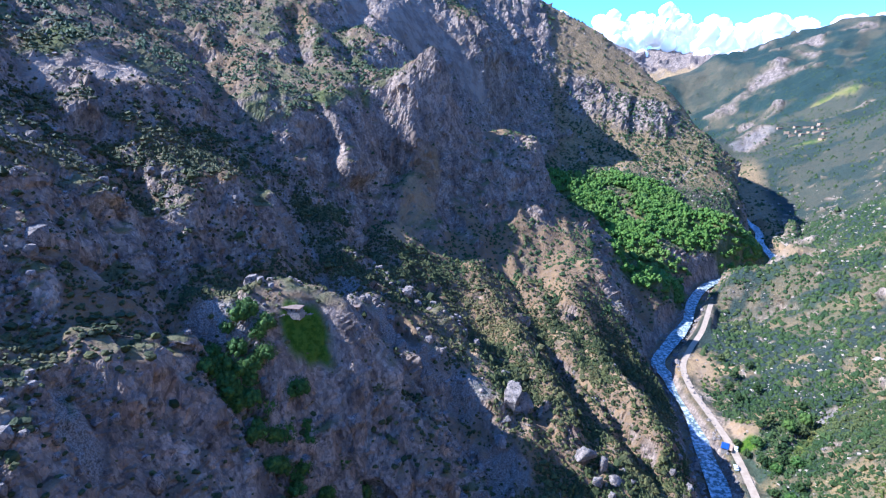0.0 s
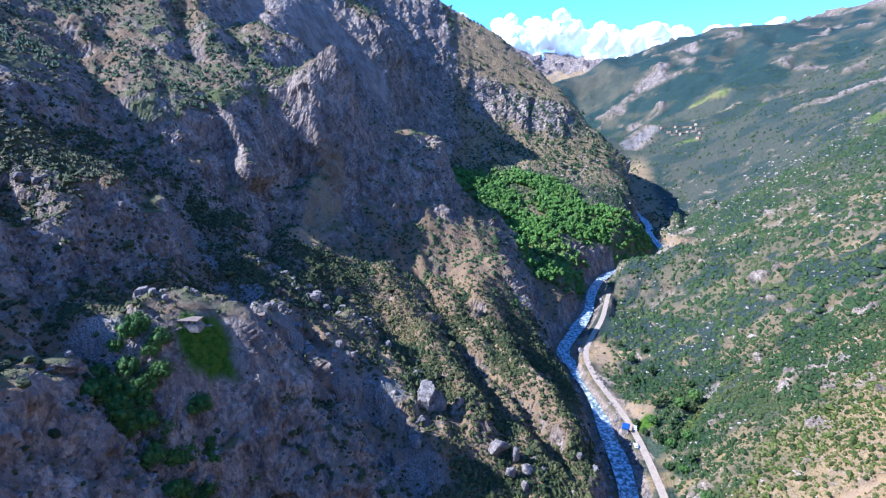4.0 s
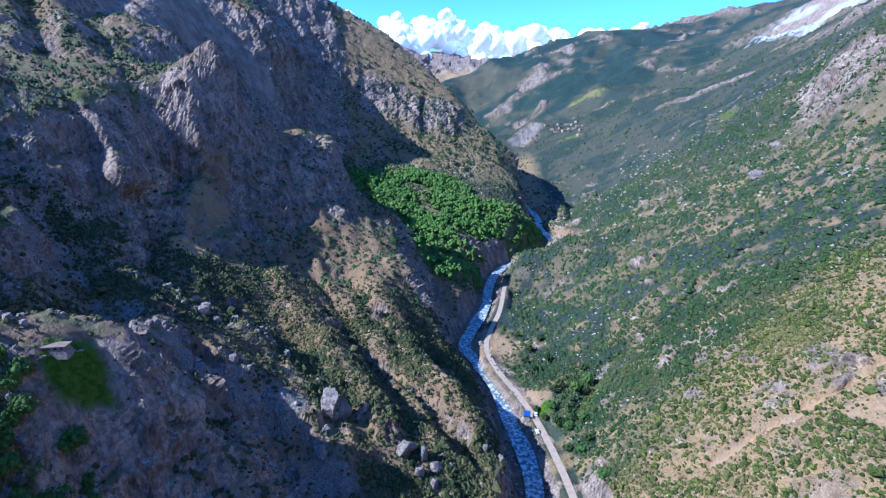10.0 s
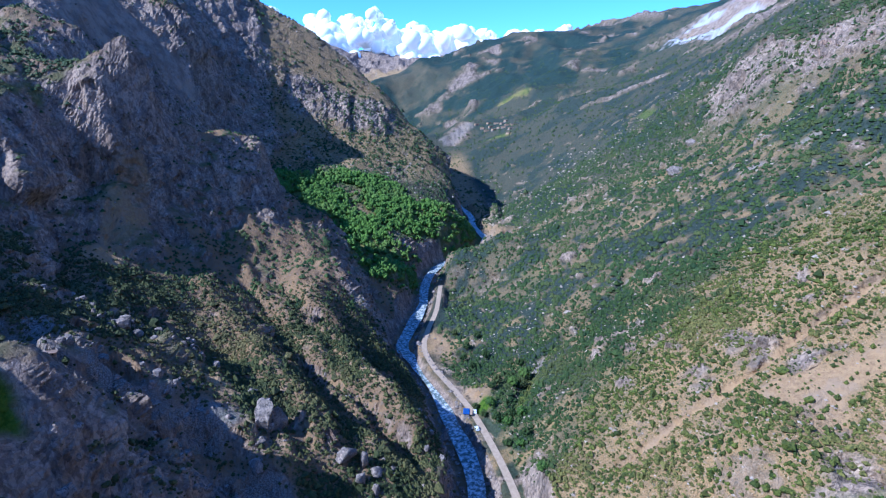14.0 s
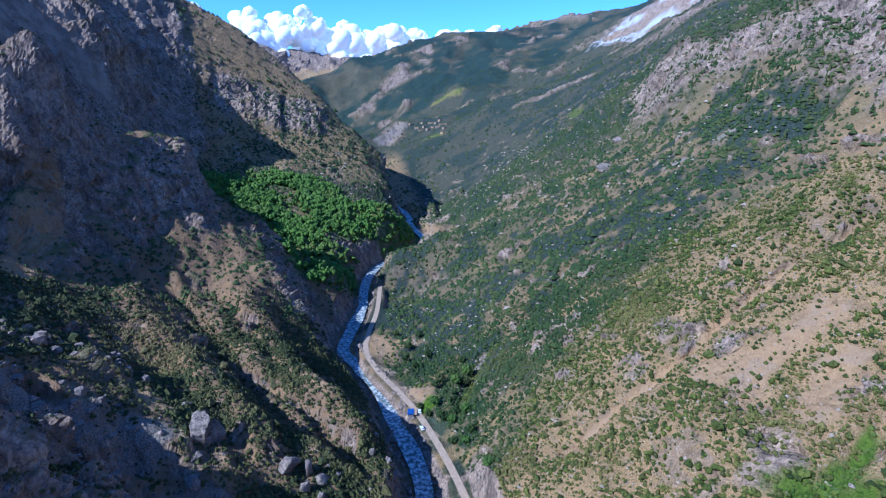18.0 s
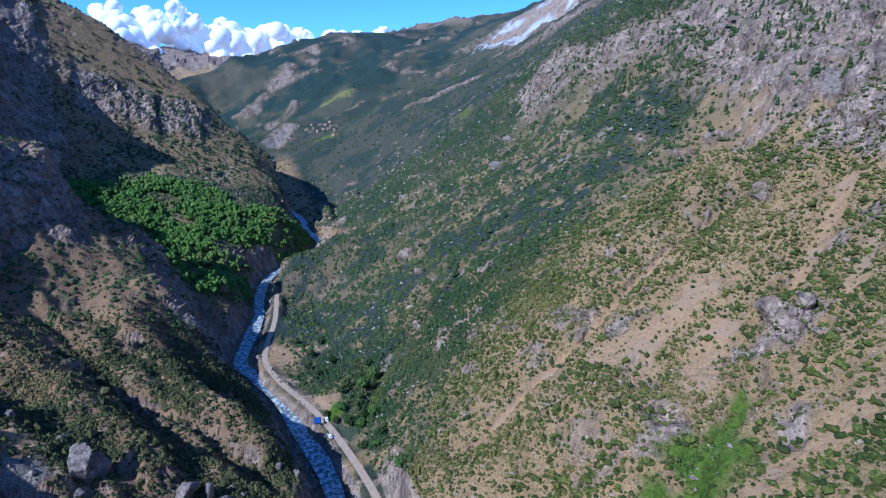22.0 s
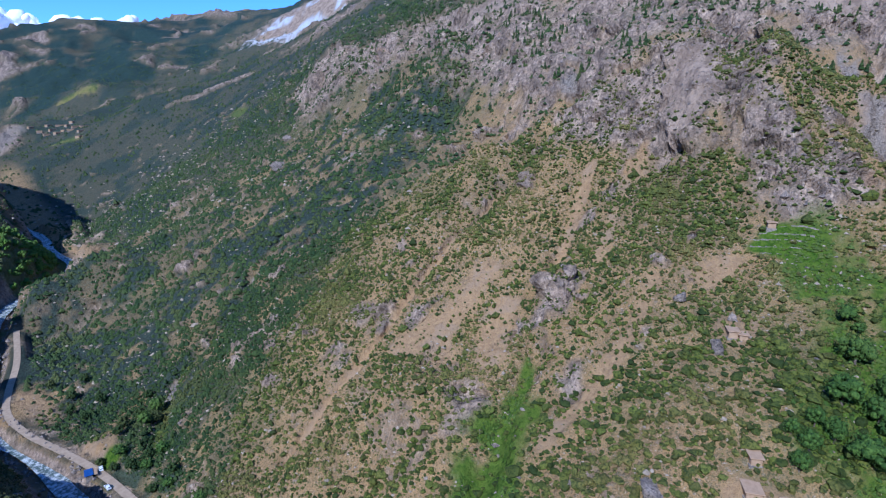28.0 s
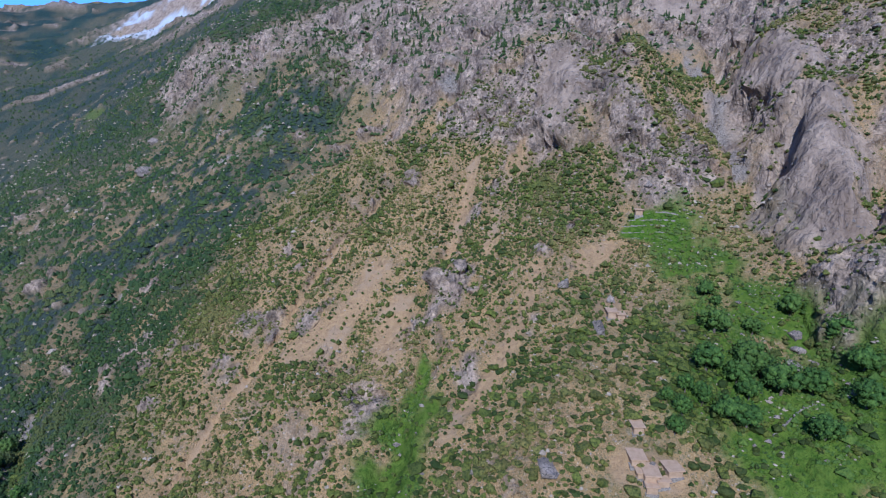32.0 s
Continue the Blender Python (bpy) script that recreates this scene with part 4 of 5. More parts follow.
def scatter(name, pos, size, tall, templates, mat, label, category):
    vs, fs, base = [], [], 0
    pick = rng.integers(0, len(templates), len(pos))
    turn = rng.uniform(0, 6.283, len(pos))
    for k, (tv, tf) in enumerate(templates):
        sel = pick == k
        if not sel.any():
            continue
        c, s = np.cos(turn[sel])[:, None], np.sin(turn[sel])[:, None]
        x = tv[None, :, 0] * c - tv[None, :, 1] * s
        y = tv[None, :, 0] * s + tv[None, :, 1] * c
        z = tv[None, :, 2] * tall[sel][:, None]
        v = np.stack([x * size[sel][:, None], y * size[sel][:, None], z + 0 * x], 2) + pos[sel][:, None, :]
        f = tf[None] + (base + np.arange(sel.sum()) * len(tv))[:, None, None]
        vs.append(v.reshape(-1, 3))
        fs.append(f.reshape(-1, 3))
        base += sel.sum() * len(tv)
    return tagged(new(name, tri_mesh(name, np.concatenate(vs), np.concatenate(fs), mat, True)), label, category, kind="stuff")


CELL = (np.gradient(RAD, axis=1) * RAD * np.gradient(AZ, axis=0))
CELL[np.degrees(AZ) > 117] = 0


def sow(density, count_most):
    """Places on the ground, as many as the density (per square metre) asks for: positions and grid indices."""
    want = (np.abs(CELL) * density).ravel()
    total = min(int(want.sum()), count_most)
    at = rng.choice(want.size, total, p=want / want.sum())
    i, j = np.unravel_index(at, RAD.shape)
    i, j = np.clip(i, 0, RAD.shape[0] - 2), np.clip(j, 0, RAD.shape[1] - 2)
    u, v = rng.uniform(0, 1, total), rng.uniform(0, 1, total)
    def lerp(a):
        return (a[i, j] * (1 - v) + a[i, j + 1] * v) * (1 - u) + (a[i + 1, j] * (1 - v) + a[i + 1, j + 1] * v) * u
    return np.stack([lerp(px), lerp(py), lerp(pz)], 1), i, j


def ground_z(x, y):
    """Height of the finished ground at a place of the plan."""
    a = math.degrees(math.atan2(x, y))
    i = int(np.argmin(np.abs(np.degrees(az) - (a if a > -50 else a + 360))))
    r = math.hypot(x, y)
    return float(np.interp(r, RAD[i], gz[i]))


n_patch = fbm(gx / 26, gy / 26, octaves=4, seed=21)
n_small = fbm(gx / 8, gy / 8, octaves=3, seed=22)
open_ground = smooth(9, 14, dist_water) * smooth(4.5, 8, dist_road) * (1 - 0.93 * field) * np.clip(homes + 0.35, 0, 1)
east = 1 - west
grow = (0.085 + (0.12 + 0.03 * smooth(280, 450, RAD)) * smooth(-0.3, 0.35, n_patch + 0.4 * n_small)) * east + (0.13 + 0.30 * smooth(-0.3, 0.25, n_patch + 0.5 * n_small)) * west
grow = np.maximum(grow, 0.22 * shady * low)
grow = grow * (1 - (0.45 + 0.35 * west) * rock) * (1 - 0.85 * bare) * (1 - slab) * (1 - 0.8 * scree) * (1 - 0.45 * grass) * (1 - 0.8 * lush)
grow = np.maximum(grow, 0.34 * dense * smooth(-0.55, -0.2, n_small) * (1 - 0.75 * rock)) * open_ground * (1 - wood)
second = (gx > 110) & (gx < 430) & (gy > 640) & (gy < 1150)
grow = np.where(second, np.maximum(grow, 0.08 + 0.20 * smooth(-0.2, 0.3, n_patch + 0.5 * n_small)), grow)
grow = np.where(flatness < 0.42, grow * 0.15, grow)
grow = np.maximum(grow, 0.24 * ledge * smooth(-0.2, 0.1, n_patch + 0.3 * n_small) * open_ground)
grow = grow * (1 - 0.55 * west * smooth(270, 220, RAD) * smooth(10, -15, gx + 0.2 * gy - 60))

near_band = smooth(380, 330, RAD)
mid_band = smooth(330, 380, RAD) * smooth(900, 800, RAD)
far_band = smooth(800, 900, RAD) * smooth(2900, 2300, RAD)
leafy = [clump(1) for _ in range(12)]
bushes = [tuft(2 if k % 8 == 0 else 1) for k in range(16)] + [clump(1)]
mids = [cap(6) for k in range(12)]
lone = [cap() for _ in range(8)]
p, i, j = sow(grow * near_band * 6.4, 115000)
r = (rng.gamma(2.6, 0.21, len(p)) * (1 + 0.1 * dense[i, j]) + 0.22) * (0.98 - 0.04 * west[i, j])
close = RAD[i, j] < 185
under = shady[i, j] > 0.45
left = west[i, j] > 0.5
for sel, kinds, mat, label in ((close & left, leafy, BROOM, "round olive broom bushes on the closest crags"), (close & ~left, leafy, SCRUB, "round grey-green oak bushes on the closest slopes"), (~close & left, bushes, BROOM, "olive and dry yellow broom scrub on the crags"),
                               (~close & ~under & ~left, bushes, SCRUB, "grey-green oak scrub dotted over the near slopes"),
                               (~close & under, bushes, OAK, "dark green oak thicket on the shady slope")):
    scatter("scrub", p[sel] - np.array((0, 0, 0.1)), r[sel], r[sel] * rng.uniform(0.65, 1.0, sel.sum()), kinds, mat, label, "bushes")
p, i, j = sow(grow * mid_band * 3.6, 62000)
r = rng.gamma(5, 0.17, len(p)) * (1 + 0.35 * np.maximum(dense, shady)[i, j]) + 0.3
mid_scrub = scatter("scrub", p - np.array((0, 0, 0.15)), r, r * rng.uniform(0.75, 1.1, len(p)), mids, OAK, "dark green oak scrub over the middle slopes", "bushes")
p, i, j = sow(np.maximum(grow, 0.05 * (1 - rock)) * far_band * 2.6, 50000)
r = rng.gamma(5, 0.34, len(p)) + 0.6
far_scrub = scatter("scrub", p - np.array((0, 0, 0.3)), r, r * rng.uniform(0.75, 1.1, len(p)), lone, OAK, "dark open woodland on the far slopes", "bushes")

p, i, j = sow(0.02 * east * smooth(330, 400, RAD) * smooth(780, 680, RAD) * smooth(140, 190, gz) * smooth(-0.25, 0.2, n_patch), 4500)
r = rng.uniform(0.9, 1.9, len(p))
scatter("conifers", p - np.array((0, 0, 0.3)), r, r * rng.uniform(0.9, 1.3, len(p)), [spike() for _ in range(5)], OAK, "dark conifers clinging to the upper cliffs", "trees")

# broad-leaved wood on the terrace at the river bend
crowns = [clump(5, squash=1.0, spread=0.75, size=(0.32, 0.58)) for _ in range(8)]
p, i, j = sow(wood * 0.10 * smooth(9, 13, dist_water), 4200)
r = rng.uniform(1.7, 3.9, len(p))
bend_wood = scatter("woodland", p + np.array((0, 0, 0.8)), r, r * rng.uniform(1.0, 1.5, len(p)), crowns, FOREST, "bright green broad-leaved wood filling the river bend", "trees")


# grass tussocks in the meadows
p, i, j = sow(0.9 * lush * smooth(330, 280, RAD) * smooth(-0.4, 0.1, n_small), 9000)
r = rng.gamma(2.2, 0.18, len(p)) + 0.2
scatter("meadow_grass", p, r, r * 0.7, [cap() for _ in range(8)], TUSSOCK, "bright green grass tussocks in the terraced meadows", "grass")


# ---- things ----
def part(name, bm, mat, parent, label=""):
    me = bpy.data.meshes.new(name)
    bm.to_mesh(me)
    bm.free()
    me.materials.append(mat)
    ob = new(name, me)
    ob.parent = parent
    return tagged(ob, label) if label else ob


def box(bm, x0, x1, y0, y1, z0, z1, jitter=0.0, bevel=0.0):
    vs = [bm.verts.new((x + random.uniform(-jitter, jitter), y + random.uniform(-jitter, jitter), z + random.uniform(-jitter, jitter)))
          for z in (z0, z1) for x, y in ((x0, y0), (x1, y0), (x1, y1), (x0, y1))]
    fs = [bm.faces.new([vs[i] for i in f]) for f in ((3, 2, 1, 0), (4, 5, 6, 7), (0, 1, 5, 4), (1, 2, 6, 5), (2, 3, 7, 6), (3, 0, 4, 7))]
    if bevel:
        bmesh.ops.bevel(bm, geom=list({e for f in fs for e in f.edges}), offset=bevel, segments=1, affect="EDGES")
    return bm


def boxes(*rows, jitter=0.0, bevel=0.0):
    bm = bmesh.new()
    for r in rows:
        box(bm, *r, jitter=jitter, bevel=bevel)
    return bm


def plain(name, a, b, scale=0.8, rough=0.9, grain=0.02):
    m, n, l, s = material(name, rough)
    vec = n.new("ShaderNodeNewGeometry").outputs["Position"]
    col = mix(n, l, ramp(n, l, noise_tex(n, l, vec, scale, 6), 0.35, 0.65), a, b)
    l.new(col, s.inputs["Base Color"])
    bump = n.new("ShaderNodeBump")
    bump.inputs["Strength"].default_value, bump.inputs["Distance"].default_value = 0.6, grain * 3
    l.new(noise_tex(n, l, vec, scale * 6, 4), bump.inputs["Height"])
    l.new(bump.outputs[0], s.inputs["Normal"])
    return m


MUD = plain("mud_plaster", (0.36, 0.235, 0.135), (0.45, 0.305, 0.185))
MUDROOF = plain("mud_roof", (0.38, 0.245, 0.14), (0.45, 0.30, 0.18))
EARTH = plain("brown_earth_roof", (0.19, 0.13, 0.09), (0.26, 0.18, 0.125))
STONEWALL = plain("dry_stone", (0.16, 0.132, 0.105), (0.32, 0.272, 0.215), 2.0)
TIMBER = plain("old_timber", (0.10, 0.07, 0.05), (0.17, 0.12, 0.08), 3.0)
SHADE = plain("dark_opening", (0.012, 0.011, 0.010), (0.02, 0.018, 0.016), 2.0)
SHEET = plain("grey_tin", (0.42, 0.44, 0.46), (0.52, 0.54, 0.56), 0.6, 0.5)
BLUE = plain("blue_tarpaulin", (0.02, 0.06, 0.20), (0.03, 0.09, 0.28), 1.0, 0.6)
BARK = plain("bark", (0.10, 0.075, 0.055), (0.17, 0.135, 0.105), 3.0)
WHITE = plain("white_paint", (0.72, 0.72, 0.70), (0.80, 0.80, 0.78), 1.0, 0.35)
TYRE = plain("rubber", (0.02, 0.02, 0.02), (0.035, 0.035, 0.035), 4.0)
GLASS = plain("tinted_glass", (0.02, 0.025, 0.03), (0.03, 0.035, 0.04), 1.0, 0.1)


def thing(name, x, y, turn, label, category, group="", drop=0.0, size=1.0):
    ob = new(name)
    ob.matrix_world = pose(x, y, ground_z(x, y) - drop, 0, 0, turn) @ Matrix.Diagonal((size, size, size, 1))
    return tagged(ob, label, category, group)


def house(spot, turn, w, d, h, label, roof=MUDROOF, wall=MUD, doors=1, windows=2, plinth=2.0, name="house", group=""):
    """A flat-roofed house on a stone footing; its front looks towards -y before the turn."""
    x, y = spot
    if not group:
        w, d, h = w * 0.8, d * 0.8, h * 0.92
    ob = thing(name, x, y, turn, label, "house", group, drop=0.85)
    part("footing", boxes((-w / 2 - 0.3, w / 2 + 0.3, -d / 2 - 0.3, d / 2 + 0.3, -plinth - 1.5, 0.25), jitter=0.08), STONEWALL, ob, "dry stone footing")
    part("wall", boxes((-w / 2, w / 2, -d / 2, d / 2, 0.2, h), jitter=0.05, bevel=0.06), wall, ob)
    rf = part("roof", boxes((-w / 2 - 0.45, w / 2 + 0.45, -d / 2 - 0.5, d / 2 + 0.4, h, h + 0.32), jitter=0.06, bevel=0.08), roof, ob)
    for k in range(max(3, int(w / 1.1))):
        bx = -w / 2 + 0.4 + k * (w - 0.8) / max(2, int(w / 1.1) - 1)
        part("beam", boxes((bx - 0.09, bx + 0.09, -d / 2 - 0.75, -d / 2 + 0.1, h - 0.22, h - 0.02)), TIMBER, rf)
    slots = doors + windows
    for k in range(slots):
        cx = -w / 2 + (k + 0.5) * w / slots
        if k < doors:
            dr = part("door", boxes((cx - 0.45, cx + 0.45, -d / 2 - 0.06, -d / 2 + 0.05, 0.25, 2.1)), SHADE, ob, "dark open doorway")
            part("frame", boxes((cx - 0.58, cx - 0.45, -d / 2 - 0.1, -d / 2 + 0.05, 0.25, 2.2), (cx + 0.45, cx + 0.58, -d / 2 - 0.1, -d / 2 + 0.05, 0.25, 2.2), (cx - 0.58, cx + 0.58, -d / 2 - 0.1, -d / 2 + 0.05, 2.1, 2.24)), TIMBER, dr)
        else:
            wn_ = part("window", boxes((cx - 0.32, cx + 0.32, -d / 2 - 0.05, -d / 2 + 0.05, 1.1, 1.85)), SHADE, ob, "small unglazed window")
            part("sill", boxes((cx - 0.42, cx + 0.42, -d / 2 - 0.14, -d / 2 + 0.02, 0.98, 1.09)), TIMBER, wn_)
    return ob


def rock_mesh(name, seed):
    """An angular block: a ball cut by chance planes, with chipped, uneven faces."""
    g = np.random.default_rng(seed + 40)
    v, f = subdivided(ICO3_V, ICO3_F) if seed < 3 else (ICO3_V, ICO3_F)
    v = v.copy() * 1.25
    for k in range(11):
        n = g.normal(size=3) * np.array((1, 1, 0.7))
        n /= np.linalg.norm(n)
        over = np.maximum(v @ n - g.uniform(0.5, 0.82), 0)
        v -= over[:, None] * n
    q = v * 2.2 + seed * 3.7
    val, edge = worley(q[:, 0], q[:, 1], q[:, 2], 70 + seed)
    k = 1 + 0.07 * val - 0.09 * (1 - smooth(0, 0.12, edge)) + 0.06 * fbm(q[:, 0] * 2, q[:, 1] * 2, q[:, 2] * 2, 3, seed)
    return tri_mesh(name, v * k[:, None], f, ROCK)


def rock_material():
    m, n, l, b = material("granite", 0.9)
    vec = n.new("ShaderNodeNewGeometry").outputs["Position"]
    col = mix(n, l, ramp(n, l, noise_tex(n, l, vec, 0.35, 7), 0.35, 0.65), (0.17, 0.134, 0.104), (0.34, 0.27, 0.208))
    col = mix(n, l, ramp(n, l, noise_tex(n, l, vec, 0.2, 4, 0.6, (1, 1, 0.3)), 0.56, 0.7), col, (0.36, 0.27, 0.21))
    col = mix(n, l, ramp(n, l, noise_tex(n, l, vec, 1.6, 5), 0.53, 0.66), col, (0.11, 0.10, 0.09))
    cracks = n.new("ShaderNodeTexVoronoi")
    cracks.feature, cracks.inputs["Scale"].default_value = "DISTANCE_TO_EDGE", 0.55
    warp = n.new("ShaderNodeVectorMath")
    warp.operation = "MULTIPLY_ADD"
    warp_noise = n.new("ShaderNodeTexNoise")
    warp_noise.inputs["Scale"].default_value = 0.6
    l.new(vec, warp_noise.inputs["Vector"])
    l.new(warp_noise.outputs["Color"], warp.inputs[0])
    warp.inputs[1].default_value = (3, 3, 3)
    l.new(vec, warp.inputs[2])
    l.new(warp.outputs[0], cracks.inputs["Vector"])
    col = mix(n, l, ramp(n, l, cracks.outputs["Distance"], 0.05, 0.0), col, (0.05, 0.045, 0.04))
    l.new(col, b.inputs["Base Color"])
    bump = n.new("ShaderNodeBump")
    bump.inputs["Strength"].default_value, bump.inputs["Distance"].default_value = 0.9, 0.8
    l.new(noise_tex(n, l, vec, 0.9, 8, 0.65), bump.inputs["Height"])
    l.new(bump.outputs[0], b.inputs["Normal"])
    return m


ROCK = rock_material()
ROCKS = [rock_mesh("boulder", k + 1) for k in range(7)]


def boulder(spot, sx, sy, sz, turn, lean, label, kind_of=0, name="boulder", sink=0.35, category="boulder", group=""):
    x, y = spot
    ob = new(name, ROCKS[kind_of % len(ROCKS)])
    ob.matrix_world = pose(x, y, ground_z(x, y) + sz * (0.8 - 1.6 * sink), lean, lean * 0.4, turn) @ Matrix.Diagonal((sx, sy, sz, 1))
    return tagged(ob, label, category, group)


def limb(bm, a, b, r0, r1, n=7):
    a, b = Vector(a), Vector(b)
    q = (b - a).to_track_quat("Z", "Y")
    rings = []
    for p, r in ((a, r0), ((a + b) / 2 + Vector((random.uniform(-1, 1), random.uniform(-1, 1), 0)) * r0 * 0.5, (r0 + r1) / 2), (b, r1)):
        rings.append([bm.verts.new(p + q @ Vector((r * math.cos(6.2832 * k / n), r * math.sin(6.2832 * k / n), 0))) for k in range(n)])
    for u, w in zip(rings, rings[1:]):
        for k in range(n):
            bm.faces.new((u[k], u[(k + 1) % n], w[(k + 1) % n], w[k]))
    return bm


def crown_mesh(seed, mat, lumps=46, leaves=420):
    """A crown of leafy lumps with loose sprays at its edge, one unit in radius."""
    g = np.random.default_rng(seed)
    vs, fs, base = [], [], 0
    for k in range(lumps):
        d = g.normal(size=3)
        d /= np.linalg.norm(d)
        c = d * g.uniform(0.35, 0.78) * np.array((1, 1, 0.75))
        c[2] = c[2] if c[2] > -0.35 else -c[2] * 0.5
        vs.append(ICO_V * g.uniform(0.16, 0.31) * g.uniform(0.65, 1.3, (12, 1)) + c)
        fs.append(ICO_F + base)
        base += 12
    for k in range(leaves):
        d = g.normal(size=3)
        d /= np.linalg.norm(d)
        c = d * g.uniform(0.8, 1.06) * np.array((1, 1, 0.8))
        if c[2] < -0.45:
            continue
        t = g.normal(size=(3, 3)) * 0.055
        vs.append(c + t)
        fs.append(np.array([(0, 1, 2)]) + base)
        base += 3
    return tri_mesh("crown", np.concatenate(vs), np.concatenate(fs), mat)


def tree(seed, label, mat=WALNUT):
    """A spreading broad-leaved tree at the origin, one unit in crown radius."""
    random.seed(seed)
    ob = tagged(new("tree"), label, "tree")
    part("trunk", limb(bmesh.new(), (0, 0, -0.25), (0.02, 0.03, 0.62), 0.085, 0.055), BARK, ob)
    for k in range(4):
        a = k * 1.57 + random.uniform(-0.4, 0.4)
        part("limb", limb(bmesh.new(), (0.02, 0.03, 0.5), (0.45 * math.cos(a), 0.45 * math.sin(a), 0.95), 0.045, 0.018, 5), BARK, ob)
    c = new("crown", crown_mesh(seed, mat))
    c.parent = ob
    c.location = (0, 0, 1.0)
    return ob


def place_trees(model, rows, label="", group=""):
    for k, (spot, r, tall) in enumerate(rows):
        x, y = spot
        m = pose(x, y, ground_z(x, y), 0, 0, 47 * k)
        if k == 0:
            ob = model
            ob.matrix_basis = m
        else:
            ob = copy_thing(model, m)
        ob.scale = (r, r, r * tall)
        tagged(ob, label, "tree", group)


# walnut orchard on the terraces
place_trees(tree(1, ""), [((182.0, -32.7), 5.0, 1.0), ((177.2, -65.3), 4.8, 1.0), ((170.5, -40.2), 5.2, 1.0), ((161.6, -46.3), 5.4, 1.05), ((166.8, -67.8), 4.8, 0.95), ((153.2, -31.5), 4.4, 1.0), ((197.4, -31.9), 3.2, 1.1)],
            "broad dark green walnut tree on a grassy terrace", "orchard trees")
place_trees(tree(2, ""), [((189.8, -55.9), 3.8, 1.15), ((167.4, -28.3), 5.0, 1.0), ((162.8, -54.6), 4.6, 1.0), ((164.1, -35.6), 4.2, 1.0), ((156.1, -64.5), 4.8, 0.95), ((157.8, -25.7), 3.0, 1.3), ((184.5, -44.1), 3.2, 1.0)],
            "round-headed walnut tree among stone-edged terraces", "orchard trees")
place_trees(tree(3, ""), [((168.0, -42.8), 4.4, 1.0), ((159.8, -38.0), 3.4, 1.1), ((151.5, -35.8), 4.2, 1.0), ((193.3, -34.5), 2.2, 1.0), ((161.3, -21.7), 2.6, 1.2), ((154.5, -20.1), 2.8, 1.3), ((149.6, -18.0), 2.6, 1.3), ((158.2, -16.5), 2.2, 1.3), ((147.5, -53.0), 4.2, 1.0)],
            "dense leafy tree beside the terraced fields", "orchard trees")
# grove below the cliff house
place_trees(tree(4, ""), [((-68.1, 169.1), 3.6, 1.3), ((-69.8, 161.9), 3.6, 1.2), ((-77.8, 152.8), 4.2, 1.0), ((-70.4, 153.3), 4.5, 1.1), ((-64.0, 154.0), 4.5, 1.1), ((-77.2, 160.6), 3.1, 1.2), ((-67.6, 158.3), 3.4, 1.1), ((-64.4, 165.3), 3.0, 1.1), ((-66.4, 151.5), 3.4, 1.1), ((-74.4, 166.2), 2.6, 1.2)],
            "leafy green tree in the shaded grove under the cliff", "grove trees")
place_trees(tree(5, ""), [((-61.3, 162.7), 3.9, 1.1), ((-52.2, 163.2), 4.5, 1.1), ((-48.6, 161.4), 4.2, 1.1), ((-39.6, 164.7), 4.5, 1.1), ((-57.6, 153.9), 4.2, 1.0), ((-32.2, 164.4), 4.2, 1.1), ((-43.1, 158.4), 3.9, 1.1)],
            "leafy tree growing along the steep gully bed", "grove trees")
# trees by the track
place_trees(tree(6, ""), [((146.3, 246.3), 3.4, 0.9), ((177.1, 259.5), 4.0, 1.1), ((164.4, 251.9), 3.6, 1.1), ((153.2, 225.9), 3.4, 0.9), ((145.7, 227.5), 3.0, 0.9), ((141.1, 207.9), 2.8, 0.8), ((127.5, 172.0), 3.0, 0.8)],
            "rounded green tree near the gravel track", "roadside trees")
place_trees(tree(7, "", OAK), [((175, 349), 2.6, 1.20), ((172, 324), 3.3, 1.03), ((185, 332), 3.0, 1.08), ((176, 304), 3.2, 1.19), ((164, 300), 2.5, 0.96), ((160, 262), 3.4, 1.08), ((173, 268), 3.3, 0.95), ((184, 275), 2.9, 1.17), ((153, 256), 2.7, 1.23), ((170, 251), 3.5, 0.96), ((141, 244), 2.4, 1.11), ((143, 233), 3.5, 1.06), ((151, 232), 2.7, 1.08), ((141, 254), 2.4, 1.02), ((145, 209), 2.9, 1.10), ((138, 215), 2.7, 1.02), ((164, 313), 2.7, 1.09)],
            "dark evergreen oak in the thicket beside the track", "thicket oaks")
place_trees(tree(8, ""), [((-70, 168), 4.3, 1.23), ((-80, 158), 3.1, 0.98), ((-73, 157), 4.2, 1.17), ((-65, 160), 3.9, 1.04), ((-67, 153), 3.8, 1.13), ((-75, 150), 3.8, 1.00), ((-60, 157), 3.6, 1.07), ((-55, 156), 4.0, 1.25), ((-61, 149), 4.3, 1.11), ((-50, 156), 3.6, 1.03), ((-44, 159), 3.1, 0.96), ((-38, 161), 3.7, 1.05), ((-54, 150), 3.5, 1.22), ((-45, 153), 3.7, 1.12), ((-55, 144), 3.3, 0.96), ((-84, 151), 3.5, 0.99), ((-62, 167), 3.7, 1.25)],
            "shaded leafy tree filling the steep gully", "grove trees")
gully_spots = random.Random(5)
gully_line = spline([(-80, 156, 0), (-68, 154, 0), (-58, 152, 0), (-48, 156, 0), (-36, 162, 0)], 1.8)
